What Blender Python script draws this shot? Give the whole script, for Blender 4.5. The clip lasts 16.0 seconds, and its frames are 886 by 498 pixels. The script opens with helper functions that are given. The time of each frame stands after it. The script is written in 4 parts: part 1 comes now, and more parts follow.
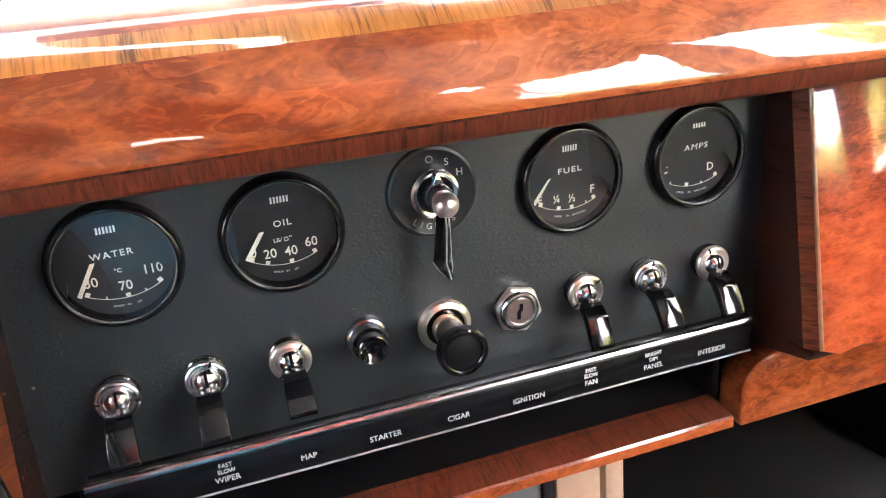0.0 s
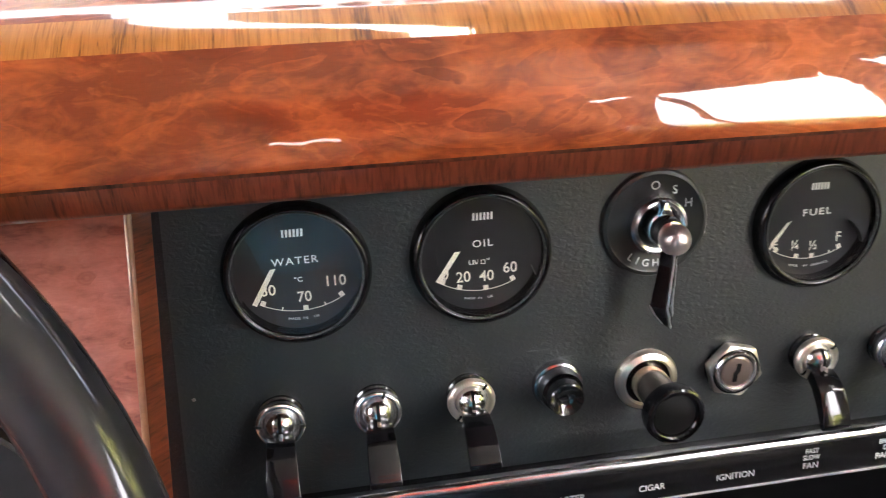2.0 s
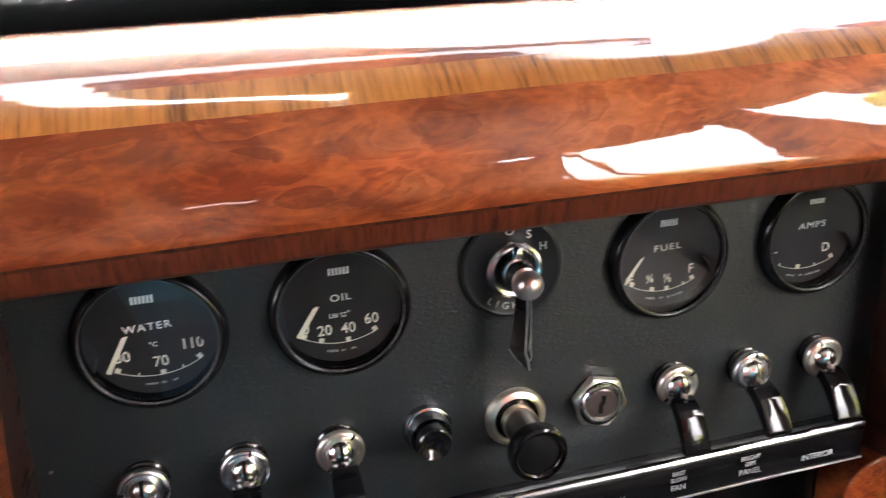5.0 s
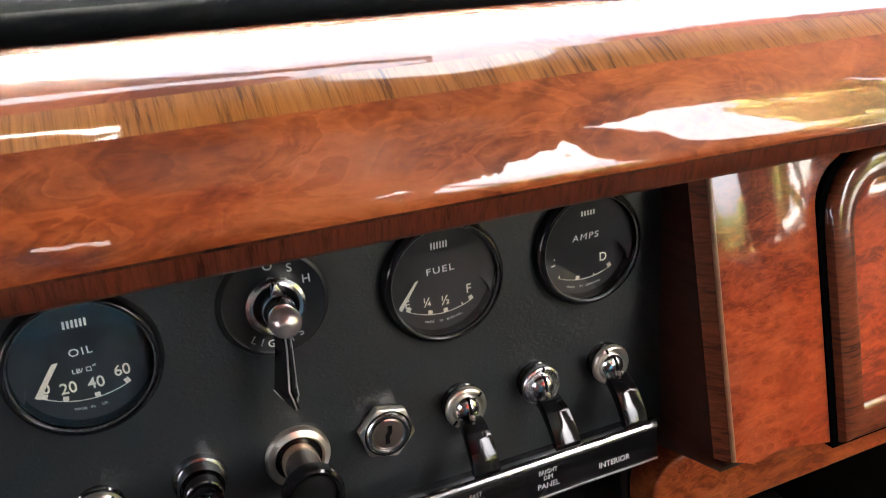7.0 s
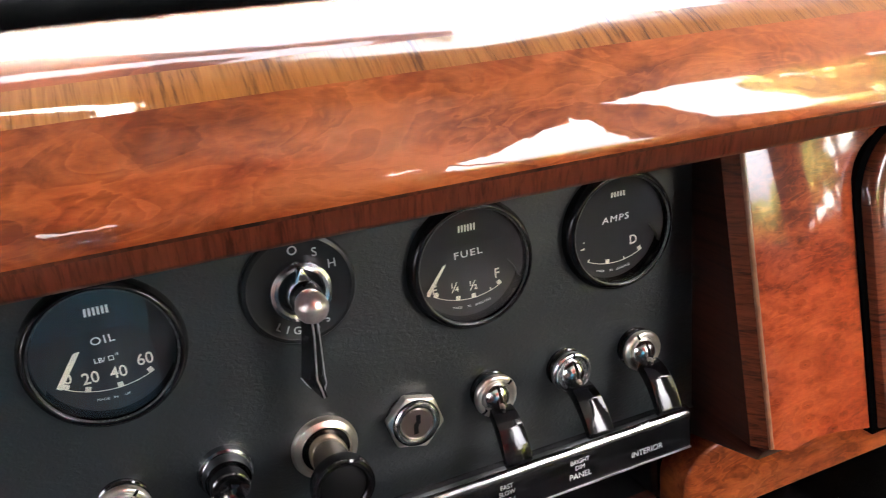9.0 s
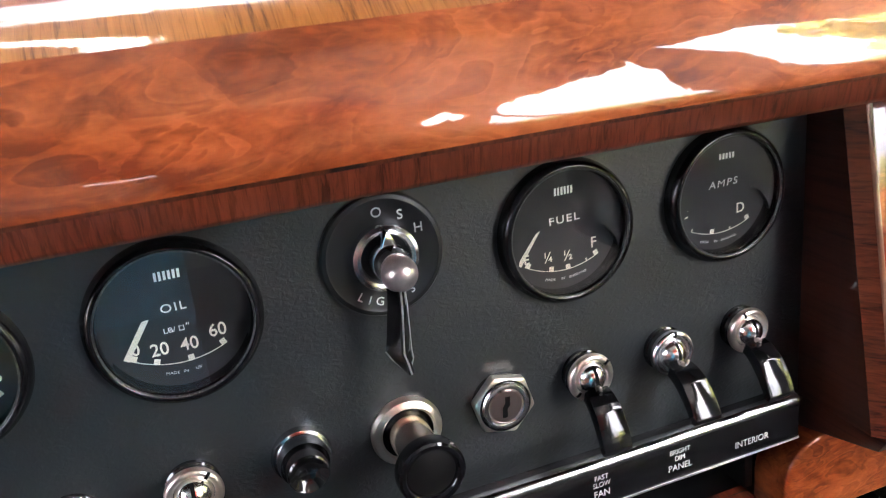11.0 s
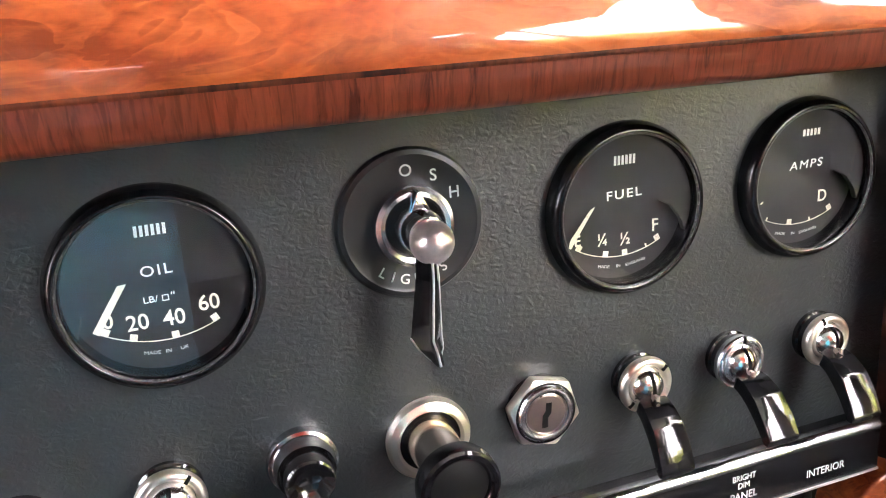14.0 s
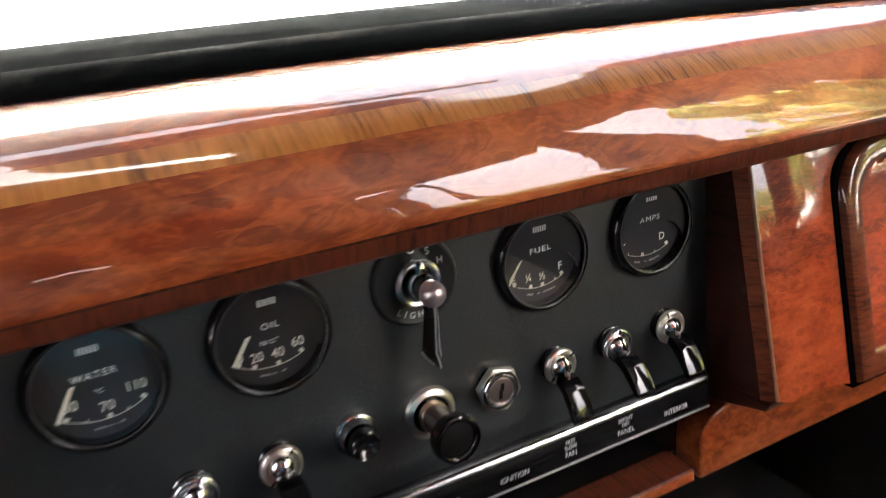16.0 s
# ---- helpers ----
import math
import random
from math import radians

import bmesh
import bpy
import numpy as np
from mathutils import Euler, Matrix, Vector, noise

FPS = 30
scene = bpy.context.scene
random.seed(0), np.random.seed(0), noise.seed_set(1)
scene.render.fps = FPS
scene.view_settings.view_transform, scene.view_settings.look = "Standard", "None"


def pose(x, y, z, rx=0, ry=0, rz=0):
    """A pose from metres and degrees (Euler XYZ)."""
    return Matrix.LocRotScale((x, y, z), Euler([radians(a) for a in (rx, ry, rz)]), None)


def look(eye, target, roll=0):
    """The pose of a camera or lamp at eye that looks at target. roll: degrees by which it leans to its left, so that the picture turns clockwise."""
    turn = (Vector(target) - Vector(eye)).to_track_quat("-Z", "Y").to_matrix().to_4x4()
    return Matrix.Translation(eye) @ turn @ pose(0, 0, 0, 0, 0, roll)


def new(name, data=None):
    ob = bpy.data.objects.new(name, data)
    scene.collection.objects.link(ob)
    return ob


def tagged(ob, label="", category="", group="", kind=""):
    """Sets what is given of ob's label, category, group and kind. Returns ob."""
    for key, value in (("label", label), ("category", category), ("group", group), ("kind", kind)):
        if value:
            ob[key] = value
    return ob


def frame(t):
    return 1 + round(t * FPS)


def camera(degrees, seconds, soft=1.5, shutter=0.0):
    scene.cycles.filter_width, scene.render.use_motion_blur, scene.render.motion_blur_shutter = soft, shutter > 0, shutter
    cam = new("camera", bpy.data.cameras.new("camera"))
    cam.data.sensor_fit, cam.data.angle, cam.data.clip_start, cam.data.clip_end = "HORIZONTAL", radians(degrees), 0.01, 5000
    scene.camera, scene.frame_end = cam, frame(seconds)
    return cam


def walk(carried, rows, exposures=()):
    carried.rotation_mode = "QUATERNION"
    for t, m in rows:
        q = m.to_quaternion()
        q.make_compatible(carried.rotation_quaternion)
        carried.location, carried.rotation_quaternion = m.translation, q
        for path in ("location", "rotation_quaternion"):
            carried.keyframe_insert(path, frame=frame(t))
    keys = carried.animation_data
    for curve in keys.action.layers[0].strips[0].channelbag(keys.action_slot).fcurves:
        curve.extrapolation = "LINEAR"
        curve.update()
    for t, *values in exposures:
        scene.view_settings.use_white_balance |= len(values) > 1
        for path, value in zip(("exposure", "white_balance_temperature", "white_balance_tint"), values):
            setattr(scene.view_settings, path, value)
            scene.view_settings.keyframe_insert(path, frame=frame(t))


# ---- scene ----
cam = camera(58.79, 16.0, 1.0, 0.6)
PATH = [
    (0, (-0.10071, -0.35926, 0.98368), (0.02998, 0.08753, 0.80119), -5.456),
    (0.5, (-0.10081, -0.35324, 0.98087), (0.02267, 0.09765, 0.80351), -5.235),
    (1, (-0.11814, -0.33819, 0.98230), (-0.01087, 0.11954, 0.81208), -4.300),
    (1.5, (-0.13222, -0.31993, 0.97618), (-0.04532, 0.14408, 0.81143), -3.223),
    (2, (-0.13513, -0.30157, 0.96942), (-0.06405, 0.16633, 0.80813), -2.599),
    (2.5, (-0.13851, -0.29485, 0.96599), (-0.07645, 0.17507, 0.80683), -2.491),
    (3, (-0.13754, -0.29576, 0.96624), (-0.07728, 0.17441, 0.80713), -2.866),
    (5.5, (-0.08624, -0.30679, 0.99155), (0.04476, 0.14702, 0.82757), -4.081),
    (6, (-0.06839, -0.30976, 0.99030), (0.08243, 0.13813, 0.82708), -4.597),
    (6.5, (-0.04885, -0.31168, 0.99543), (0.11747, 0.13135, 0.83399), -4.976),
    (7, (-0.04298, -0.30906, 0.98984), (0.13053, 0.13072, 0.82709), -4.985),
    (7.5, (-0.04393, -0.30440, 0.98016), (0.13125, 0.13409, 0.81573), -5.059),
    (8, (-0.03927, -0.30567, 0.98094), (0.13678, 0.13276, 0.81727), -5.744),
    (10.5, (-0.06870, -0.27610, 0.96801), (0.08624, 0.17232, 0.81015), -6.405),
    (11, (-0.06340, -0.26798, 0.95988), (0.08542, 0.18212, 0.80092), -6.754),
    (11.5, (-0.06782, -0.25838, 0.94937), (0.07699, 0.19227, 0.78827), -6.310),
    (12, (-0.06428, -0.24593, 0.94145), (0.07807, 0.20462, 0.77794), -5.953),
    (12.5, (-0.06870, -0.24042, 0.93851), (0.07293, 0.21106, 0.77694), -5.486),
    (13, (-0.06882, -0.23560, 0.93511), (0.07711, 0.21767, 0.78265), -5.022),
    (13.5, (-0.06416, -0.22816, 0.93178), (0.08567, 0.22667, 0.78796), -4.679),
    (14, (-0.06302, -0.22651, 0.92836), (0.08699, 0.22913, 0.78734), -4.531),
    (14.5, (-0.06620, -0.23034, 0.93224), (0.08516, 0.22460, 0.79038), -4.661),
    (15, (-0.07207, -0.25620, 0.95335), (0.09256, 0.19593, 0.81741), -6.118),
    (15.5, (-0.09031, -0.29477, 0.98253), (0.10069, 0.14475, 0.83992), -7.667),
    (16, (-0.14373, -0.33940, 1.00297), (0.06252, 0.08909, 0.84854), -6.359),
]
EXPOSURES = [(0.0, 6.16, 6250, 7), (1.0, 5.91, 6250, 7), (2.0, 5.86, 6450, 7), (3.0, 6.01, 6600, 7), (5.5, 5.31, 6450, 7), (6.5, 5.06, 6450, 7), (7.4, 5.16, 6450, 7), (8.0, 5.31, 6450, 7), (10.5, 5.56, 6100, 7), (11.5, 5.91, 6050, 7), (12.5, 6.3, 6400, 9), (14.5, 6.5, 6400, 9), (15.2, 6.19, 6400, 9), (16.0, 4.91, 6550, 8)]
walk(cam, [(t, look(eye, target, roll)) for t, eye, target, roll in PATH], EXPOSURES)

# ---- world, sun, exposure ----
world = bpy.data.worlds.new("sky_world")
scene.world = world
world.use_nodes = True
wn = world.node_tree
sky = wn.nodes.new("ShaderNodeTexSky")
sky.sky_type = "NISHITA"
sky.sun_disc = False
sky.sun_elevation = radians(63.5)
sky.sun_rotation = radians(186)
sky.air_density, sky.dust_density, sky.ozone_density = 0.25, 9.0, 0.0
wn.nodes["Background"].inputs["Strength"].default_value = 0.15
wn.links.new(sky.outputs["Color"], wn.nodes["Background"].inputs["Color"])

sun_data = bpy.data.lights.new("sun", "SUN")
sun_data.energy, sun_data.angle, sun_data.color = 2.0, radians(0.6), (1.0, 0.94, 0.86)
sun = new("sun", sun_data)
sun.matrix_world = look((-1.0, -9.5, 20.0), (0, 0, 0))


# ---- materials ----
def material(name):
    mat = bpy.data.materials.new(name)
    mat.use_nodes = True
    nt = mat.node_tree
    return mat, nt, nt.nodes["Principled BSDF"]


def node(nt, kind, **values):
    n = nt.nodes.new(kind)
    for key, value in values.items():
        n.inputs[key].default_value = value
    return n


def coords(nt, scale=(1, 1, 1), turn=(0, 0, 0)):
    tc = nt.nodes.new("ShaderNodeTexCoord")
    mp = nt.nodes.new("ShaderNodeMapping")
    mp.inputs["Scale"].default_value = scale
    mp.inputs["Rotation"].default_value = [radians(a) for a in turn]
    nt.links.new(tc.outputs["Object"], mp.inputs["Vector"])
    return mp.outputs["Vector"]


def ramp(nt, fac, stops):
    r = nt.nodes.new("ShaderNodeValToRGB")
    els = r.color_ramp.elements
    while len(els) < len(stops):
        els.new(0.5)
    for el, (pos, col) in zip(els, stops):
        el.position, el.color = pos, (*col, 1)
    nt.links.new(fac, r.inputs["Fac"])
    return r.outputs["Color"]


def mix(nt, kind, fac, a, b):
    m = nt.nodes.new("ShaderNodeMix")
    m.data_type, m.blend_type = "RGBA", kind
    for sock, value in ((m.inputs[0], fac), (m.inputs[6], a), (m.inputs[7], b)):
        if isinstance(value, (int, float)):
            sock.default_value = value
        elif isinstance(value, tuple):
            sock.default_value = (*value, 1)
        else:
            nt.links.new(value, sock)
    return m.outputs[2]


def maths(nt, op, a, b=0.5):
    m = nt.nodes.new("ShaderNodeMath")
    m.operation = op
    for sock, value in ((m.inputs[0], a), (m.inputs[1], b)):
        if isinstance(value, (int, float)):
            sock.default_value = value
        else:
            nt.links.new(value, sock)
    return m.outputs[0]


def bump(nt, bsdf, height, strength, distance, port="Normal"):
    b = node(nt, "ShaderNodeBump", Strength=strength, Distance=distance)
    nt.links.new(height, b.inputs["Height"])
    nt.links.new(b.outputs["Normal"], bsdf.inputs[port])


def lacquer(nt, bsdf, rough=0.35, sunk=None):
    bsdf.inputs["Roughness"].default_value = rough
    bsdf.inputs["Coat Weight"].default_value = 1.0
    bsdf.inputs["Coat Roughness"].default_value = 0.012
    bsdf.inputs["Specular IOR Level"].default_value = 0.12
    bsdf.inputs["Coat IOR"].default_value = 1.5
    peel = node(nt, "ShaderNodeTexNoise", Scale=70.0, Detail=2.6, Roughness=0.42)
    nt.links.new(coords(nt), peel.inputs["Vector"])
    # a few dust nibs caught under the varnish
    nibs = node(nt, "ShaderNodeTexVoronoi", Scale=75.0, Randomness=1.0)
    nt.links.new(coords(nt), nibs.inputs["Vector"])
    nib = ramp(nt, nibs.outputs["Distance"], [(0.0, (1, 1, 1)), (0.07, (0, 0, 0))])
    few = node(nt, "ShaderNodeTexNoise", Scale=23.0, Detail=1.0)
    nt.links.new(coords(nt), few.inputs["Vector"])
    nib = maths(nt, "MULTIPLY", nib, ramp(nt, few.outputs["Fac"], [(0.56, (0, 0, 0)), (0.66, (1, 1, 1))]))
    height = maths(nt, "ADD", peel.outputs["Fac"], maths(nt, "MULTIPLY", nib, 0.7))
    if sunk is not None:
        height = maths(nt, "ADD", height, maths(nt, "MULTIPLY", sunk, 0.30))
    bump(nt, bsdf, height, 0.09, 0.0012, "Coat Normal")


def burl(name, dark, mid, light, scale=1.0, eye=1.0, line=0.10, knots=0.5):
    """Lacquered burr walnut: soft drifting layers, fine fibres and ringed eyes. knots: the share of cells with an eye."""
    mat, nt, bsdf = material(name)
    v = coords(nt, (13 * scale, 26 * scale, 32 * scale), (0, 5, 0))
    n1 = node(nt, "ShaderNodeTexNoise", Scale=1.0, Detail=3.5, Roughness=0.5, Distortion=1.6)
    nt.links.new(v, n1.inputs["Vector"])
    # growth layers: a soft run across each and a fine pale edge where the next begins
    saw = maths(nt, "FRACT", maths(nt, "MULTIPLY", n1.outputs["Fac"], 6.0))
    steep = ramp(nt, saw, [(0.0, (0.42, 0.42, 0.42)), (0.14, (0.25, 0.25, 0.25)), (0.55, (0.5, 0.5, 0.5)), (0.86, (0.80, 0.80, 0.80)), (0.93, (0.84, 0.84, 0.84)), (1.0, (0.42, 0.42, 0.42))])
    n2 = node(nt, "ShaderNodeTexNoise", Scale=0.8, Detail=4.0, Roughness=0.55, Distortion=0.9)
    nt.links.new(v, n2.inputs["Vector"])
    n3 = node(nt, "ShaderNodeTexNoise", Scale=1.0, Detail=4.0, Roughness=0.6, Distortion=0.8)
    nt.links.new(coords(nt, (70 * scale, 110 * scale, 140 * scale), (0, 8, 0)), n3.inputs["Vector"])
    # the veneer's slow change of tone from leaf to leaf
    n4 = node(nt, "ShaderNodeTexNoise", Scale=7.0, Detail=2.0)
    nt.links.new(coords(nt), n4.inputs["Vector"])
    # the layers show in some places and are lost in others
    n5 = node(nt, "ShaderNodeTexNoise", Scale=16.0, Detail=2.0)
    nt.links.new(coords(nt, (1, 1, 1.6)), n5.inputs["Vector"])
    shown = ramp(nt, n5.outputs["Fac"], [(0.34, (0.15, 0.15, 0.15)), (0.62, (1, 1, 1))])
    steep = maths(nt, "MULTIPLY", maths(nt, "SUBTRACT", steep, 0.5), shown)
    tone = maths(nt, "ADD", maths(nt, "MULTIPLY", steep, line), maths(nt, "MULTIPLY", n2.outputs["Fac"], 0.62))
    tone = maths(nt, "ADD", tone, maths(nt, "MULTIPLY", maths(nt, "SUBTRACT", n3.outputs["Fac"], 0.5), 0.26))
    tone = maths(nt, "ADD", tone, maths(nt, "MULTIPLY", maths(nt, "SUBTRACT", n4.outputs["Fac"], 0.5), 0.45))
    col = ramp(nt, tone, [(0.20, dark), (0.33, mid), (0.50, light)])
    fibre = node(nt, "ShaderNodeTexNoise", Scale=1.0, Detail=4.0, Roughness=0.7, Distortion=0.5)
    nt.links.new(coords(nt, (140, 900, 1200), (0, 6, 0)), fibre.inputs["Vector"])
    col = mix(nt, "MULTIPLY", 0.22, col, ramp(nt, fibre.outputs["Fac"], [(0.32, (0.6, 0.5, 0.45)), (0.55, (1, 1, 1))]))
    eyes = node(nt, "ShaderNodeTexVoronoi", Scale=1.0, Randomness=0.9)
    warp = nt.nodes.new("ShaderNodeVectorMath")
    warp.operation = "MULTIPLY_ADD"
    warp.inputs[1].default_value = (0.5, 0.5, 0.5)
    nt.links.new(n2.outputs["Color"], warp.inputs[0])
    nt.links.new(coords(nt, (20 * eye, 24 * eye, 31 * eye)), warp.inputs[2])
    nt.links.new(warp.outputs[0], eyes.inputs["Vector"])
    rings = ramp(nt, eyes.outputs["Distance"], [(0.03, (0.42, 0.28, 0.25)), (0.08, (0.66, 0.54, 0.50)), (0.12, (0.92, 0.86, 0.82)), (0.17, (0.68, 0.56, 0.52)), (0.25, (0.80, 0.72, 0.68)), (0.30, (0.70, 0.60, 0.55)), (0.38, (1, 1, 1))])
    part_of = nt.nodes.new("ShaderNodeSeparateColor")
    nt.links.new(eyes.outputs["Color"], part_of.inputs["Color"])
    some = ramp(nt, part_of.outputs["Red"], [(max(0.0, knots - 0.15), (0.75, 0.75, 0.75)), (min(1.0, knots + 0.15), (0, 0, 0))])
    col = mix(nt, "MULTIPLY", some, col, rings)
    nt.links.new(col, bsdf.inputs["Base Color"])
    lacquer(nt, bsdf)
    return mat


def crossband(name, dark, mid, light, axis="x", scale=1.0, across=26, wander=0.3):
    """Straight-grained banding whose grain runs across the strip; axis: the way along the strip."""
    mat, nt, bsdf = material(name)
    long, across = 420 * scale, across * scale
    sc = {"x": (long, across, across), "z": (across, across, long)}[axis]
    n1 = node(nt, "ShaderNodeTexNoise", Scale=1.0, Detail=4.0, Roughness=0.65, Distortion=wander)
    nt.links.new(coords(nt, sc, (0, 7, 4)), n1.inputs["Vector"])
    n2 = node(nt, "ShaderNodeTexNoise", Scale=1.0, Detail=2.0)
    nt.links.new(coords(nt, tuple(0.22 * s for s in sc), (0, 5, 0)), n2.inputs["Vector"])
    tone = maths(nt, "ADD", maths(nt, "MULTIPLY", n1.outputs["Fac"], 0.62), maths(nt, "MULTIPLY", n2.outputs["Fac"], 0.4))
    col = ramp(nt, tone, [(0.38, dark), (0.455, mid), (0.68, light)])
    # thin dark pores running with the grain
    n3 = node(nt, "ShaderNodeTexNoise", Scale=1.0, Detail=2.0, Roughness=0.6, Distortion=wander)
    nt.links.new(coords(nt, tuple(2.1 * s if s == long else 1.3 * s for s in sc), (0, 9, 3)), n3.inputs["Vector"])
    col = mix(nt, "MULTIPLY", 0.5, col, ramp(nt, n3.outputs["Fac"], [(0.36, (0.42, 0.33, 0.29)), (0.47, (1, 1, 1))]))
    nt.links.new(col, bsdf.inputs["Base Color"])
    lacquer(nt, bsdf, 0.35, n1.outputs["Fac"])
    return mat


def plain(name, colour, rough, metal=0.0, grain=0.0, scale=400.0, coat=0.0, vary=0.15):
    """A surface with slight variation of tone and gloss."""
    mat, nt, bsdf = material(name)
    n = node(nt, "ShaderNodeTexNoise", Scale=scale * 0.2, Detail=4.0, Roughness=0.6)
    nt.links.new(coords(nt), n.inputs["Vector"])
    low = tuple(c * (1 - vary) for c in colour)
    nt.links.new(ramp(nt, n.outputs["Fac"], [(0.3, low), (0.7, colour)]), bsdf.inputs["Base Color"])
    mr = node(nt, "ShaderNodeMapRange", **{"To Min": rough * 0.8, "To Max": min(1.0, rough * 1.25)})
    nt.links.new(n.outputs["Fac"], mr.inputs["Value"])
    nt.links.new(mr.outputs["Result"], bsdf.inputs["Roughness"])
    bsdf.inputs["Metallic"].default_value = metal
    bsdf.inputs["Coat Weight"].default_value = coat
    if grain:
        fine = node(nt, "ShaderNodeTexNoise", Scale=scale, Detail=3.0)
        nt.links.new(coords(nt), fine.inputs["Vector"])
        bump(nt, bsdf, fine.outputs["Fac"], grain, 0.0006)
    return mat


def hide(name, colour, rough=0.5, size=1.0, depth=0.9):
    """Grained leathercloth: uneven pebbles between fine creases, with a slight run one way."""
    mat, nt, bsdf = material(name)
    warp = node(nt, "ShaderNodeTexNoise", Scale=260.0 * size, Detail=3.0)
    nt.links.new(coords(nt), warp.inputs["Vector"])

    def pebbles(scale, stretch, turn, wander, furrow):
        v = nt.nodes.new("ShaderNodeVectorMath")
        v.operation = "MULTIPLY_ADD"
        v.inputs[1].default_value = [wander / size] * 3
        nt.links.new(warp.outputs["Color"], v.inputs[0])
        nt.links.new(coords(nt, stretch, (0, turn, 0)), v.inputs[2])
        c = node(nt, "ShaderNodeTexVoronoi", Scale=scale * size)
        c.feature = "DISTANCE_TO_EDGE"
        nt.links.new(v.outputs[0], c.inputs["Vector"])
        m = node(nt, "ShaderNodeMapRange", **{"From Max": furrow})
        m.interpolation_type = "SMOOTHSTEP"
        nt.links.new(c.outputs["Distance"], m.inputs["Value"])
        return m.outputs["Result"]

    fine = pebbles(720.0, (0.8, 1, 1.15), 14, 0.004, 0.30)
    broad = pebbles(430.0, (0.56, 1, 1.08), 22, 0.0042, 0.44)
    soft = node(nt, "ShaderNodeTexNoise", Scale=170.0 * size, Detail=2.0)
    nt.links.new(coords(nt, (0.6, 1, 1.4), (0, 28, 0)), soft.inputs["Vector"])
    height = maths(nt, "ADD", maths(nt, "MULTIPLY", fine, 0.16), maths(nt, "MULTIPLY", broad, 0.50))
    height = maths(nt, "ADD", height, maths(nt, "MULTIPLY", soft.outputs["Fac"], 0.7))
    big = node(nt, "ShaderNodeTexNoise", Scale=14.0, Detail=4.0)
    nt.links.new(coords(nt), big.inputs["Vector"])
    nt.links.new(ramp(nt, big.outputs["Fac"], [(0.3, tuple(0.85 * c for c in colour)), (0.7, colour)]), bsdf.inputs["Base Color"])
    mr = node(nt, "ShaderNodeMapRange", **{"To Min": rough - 0.07, "To Max": rough + 0.1})
    nt.links.new(big.outputs["Fac"], mr.inputs["Value"])
    nt.links.new(mr.outputs["Result"], bsdf.inputs["Roughness"])
    bump(nt, bsdf, height, depth, 0.0007 / size)
    return mat


def clear_glass(name, tint=(1, 1, 1), head_on=0.05, grazing=0.94):
    """A thin pane: clear, with a Fresnel gloss."""
    mat = bpy.data.materials.new(name)
    mat.use_nodes = True
    nt = mat.node_tree
    nt.nodes.remove(nt.nodes["Principled BSDF"])
    out = nt.nodes["Material Output"]
    thru = nt.nodes.new("ShaderNodeBsdfTransparent")
    thru.inputs["Color"].default_value = (*tint, 1)
    gloss = node(nt, "ShaderNodeBsdfGlossy", Roughness=0.01)
    slant = node(nt, "ShaderNodeLayerWeight", Blend=0.5)
    fres = maths(nt, "ADD", maths(nt, "MULTIPLY", maths(nt, "POWER", slant.outputs["Facing"], 5.0), grazing), head_on)
    both = nt.nodes.new("ShaderNodeMixShader")
    nt.links.new(fres, both.inputs[0])
    nt.links.new(thru.outputs[0], both.inputs[1])
    nt.links.new(gloss.outputs[0], both.inputs[2])
    nt.links.new(both.outputs[0], out.inputs["Surface"])
    return mat


BURL = burl("burr_walnut", (0.13, 0.026, 0.008), (0.26, 0.062, 0.016), (0.40, 0.112, 0.030), 1.7, 1.25, 0.20, 0.62)
BURL_FINE = burl("burr_walnut_red", (0.12, 0.019, 0.008), (0.25, 0.043, 0.014), (0.37, 0.078, 0.024), 2.6, 4.6, 0.20, 0.78)
# the driver's side: a pinkish reflected haze is mixed into the wood colours
BURL_PINK_SHEEN = burl("burr_walnut_haze_in_colour", (0.15, 0.046, 0.032), (0.25, 0.085, 0.062), (0.33, 0.125, 0.092), 2.6, 4.6, 0.10, 0.4)
BURL_FINE.node_tree.nodes["Principled BSDF"].inputs["Coat Roughness"].default_value = 0.06
BURL_PINK_SHEEN.node_tree.nodes["Principled BSDF"].inputs["Coat Roughness"].default_value = 0.16
BAND_DARK = crossband("dark_crossbanding", (0.040, 0.010, 0.006), (0.088, 0.022, 0.011), (0.135, 0.034, 0.016), "x", 1.0, 60, 0.6)
BAND_GOLD = crossband("golden_crossbanding", (0.10, 0.032, 0.008), (0.25, 0.092, 0.018), (0.34, 0.135, 0.028), "x", 1.2, 30, 0.4)
BAND_UP = crossband("upright_crossbanding", (0.028, 0.009, 0.006), (0.082, 0.021, 0.009), (0.14, 0.037, 0.015), "z", 1.0, 60, 0.6)
GLUE_DARK = crossband("dark_joint", (0.010, 0.005, 0.004), (0.035, 0.012, 0.007), (0.10, 0.026, 0.011), "x", 0.35, 60, 1.0)
GLUE_DARK.node_tree.nodes["Principled BSDF"].inputs["Coat Weight"].default_value = 0.0
# paler brown than the banding beside it
EDGE_WOOD = plain("pale_edge_wood", (0.25, 0.115, 0.06), 0.3, coat=1.0, vary=0.5, scale=500)
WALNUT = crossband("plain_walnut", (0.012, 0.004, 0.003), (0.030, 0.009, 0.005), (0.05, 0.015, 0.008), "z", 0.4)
VINYL = hide("black_leathercloth", (0.0098, 0.0136, 0.0148), 0.43, 0.90, 0.25)
VINYL.node_tree.nodes["Principled BSDF"].inputs["Specular IOR Level"].default_value = 0.95
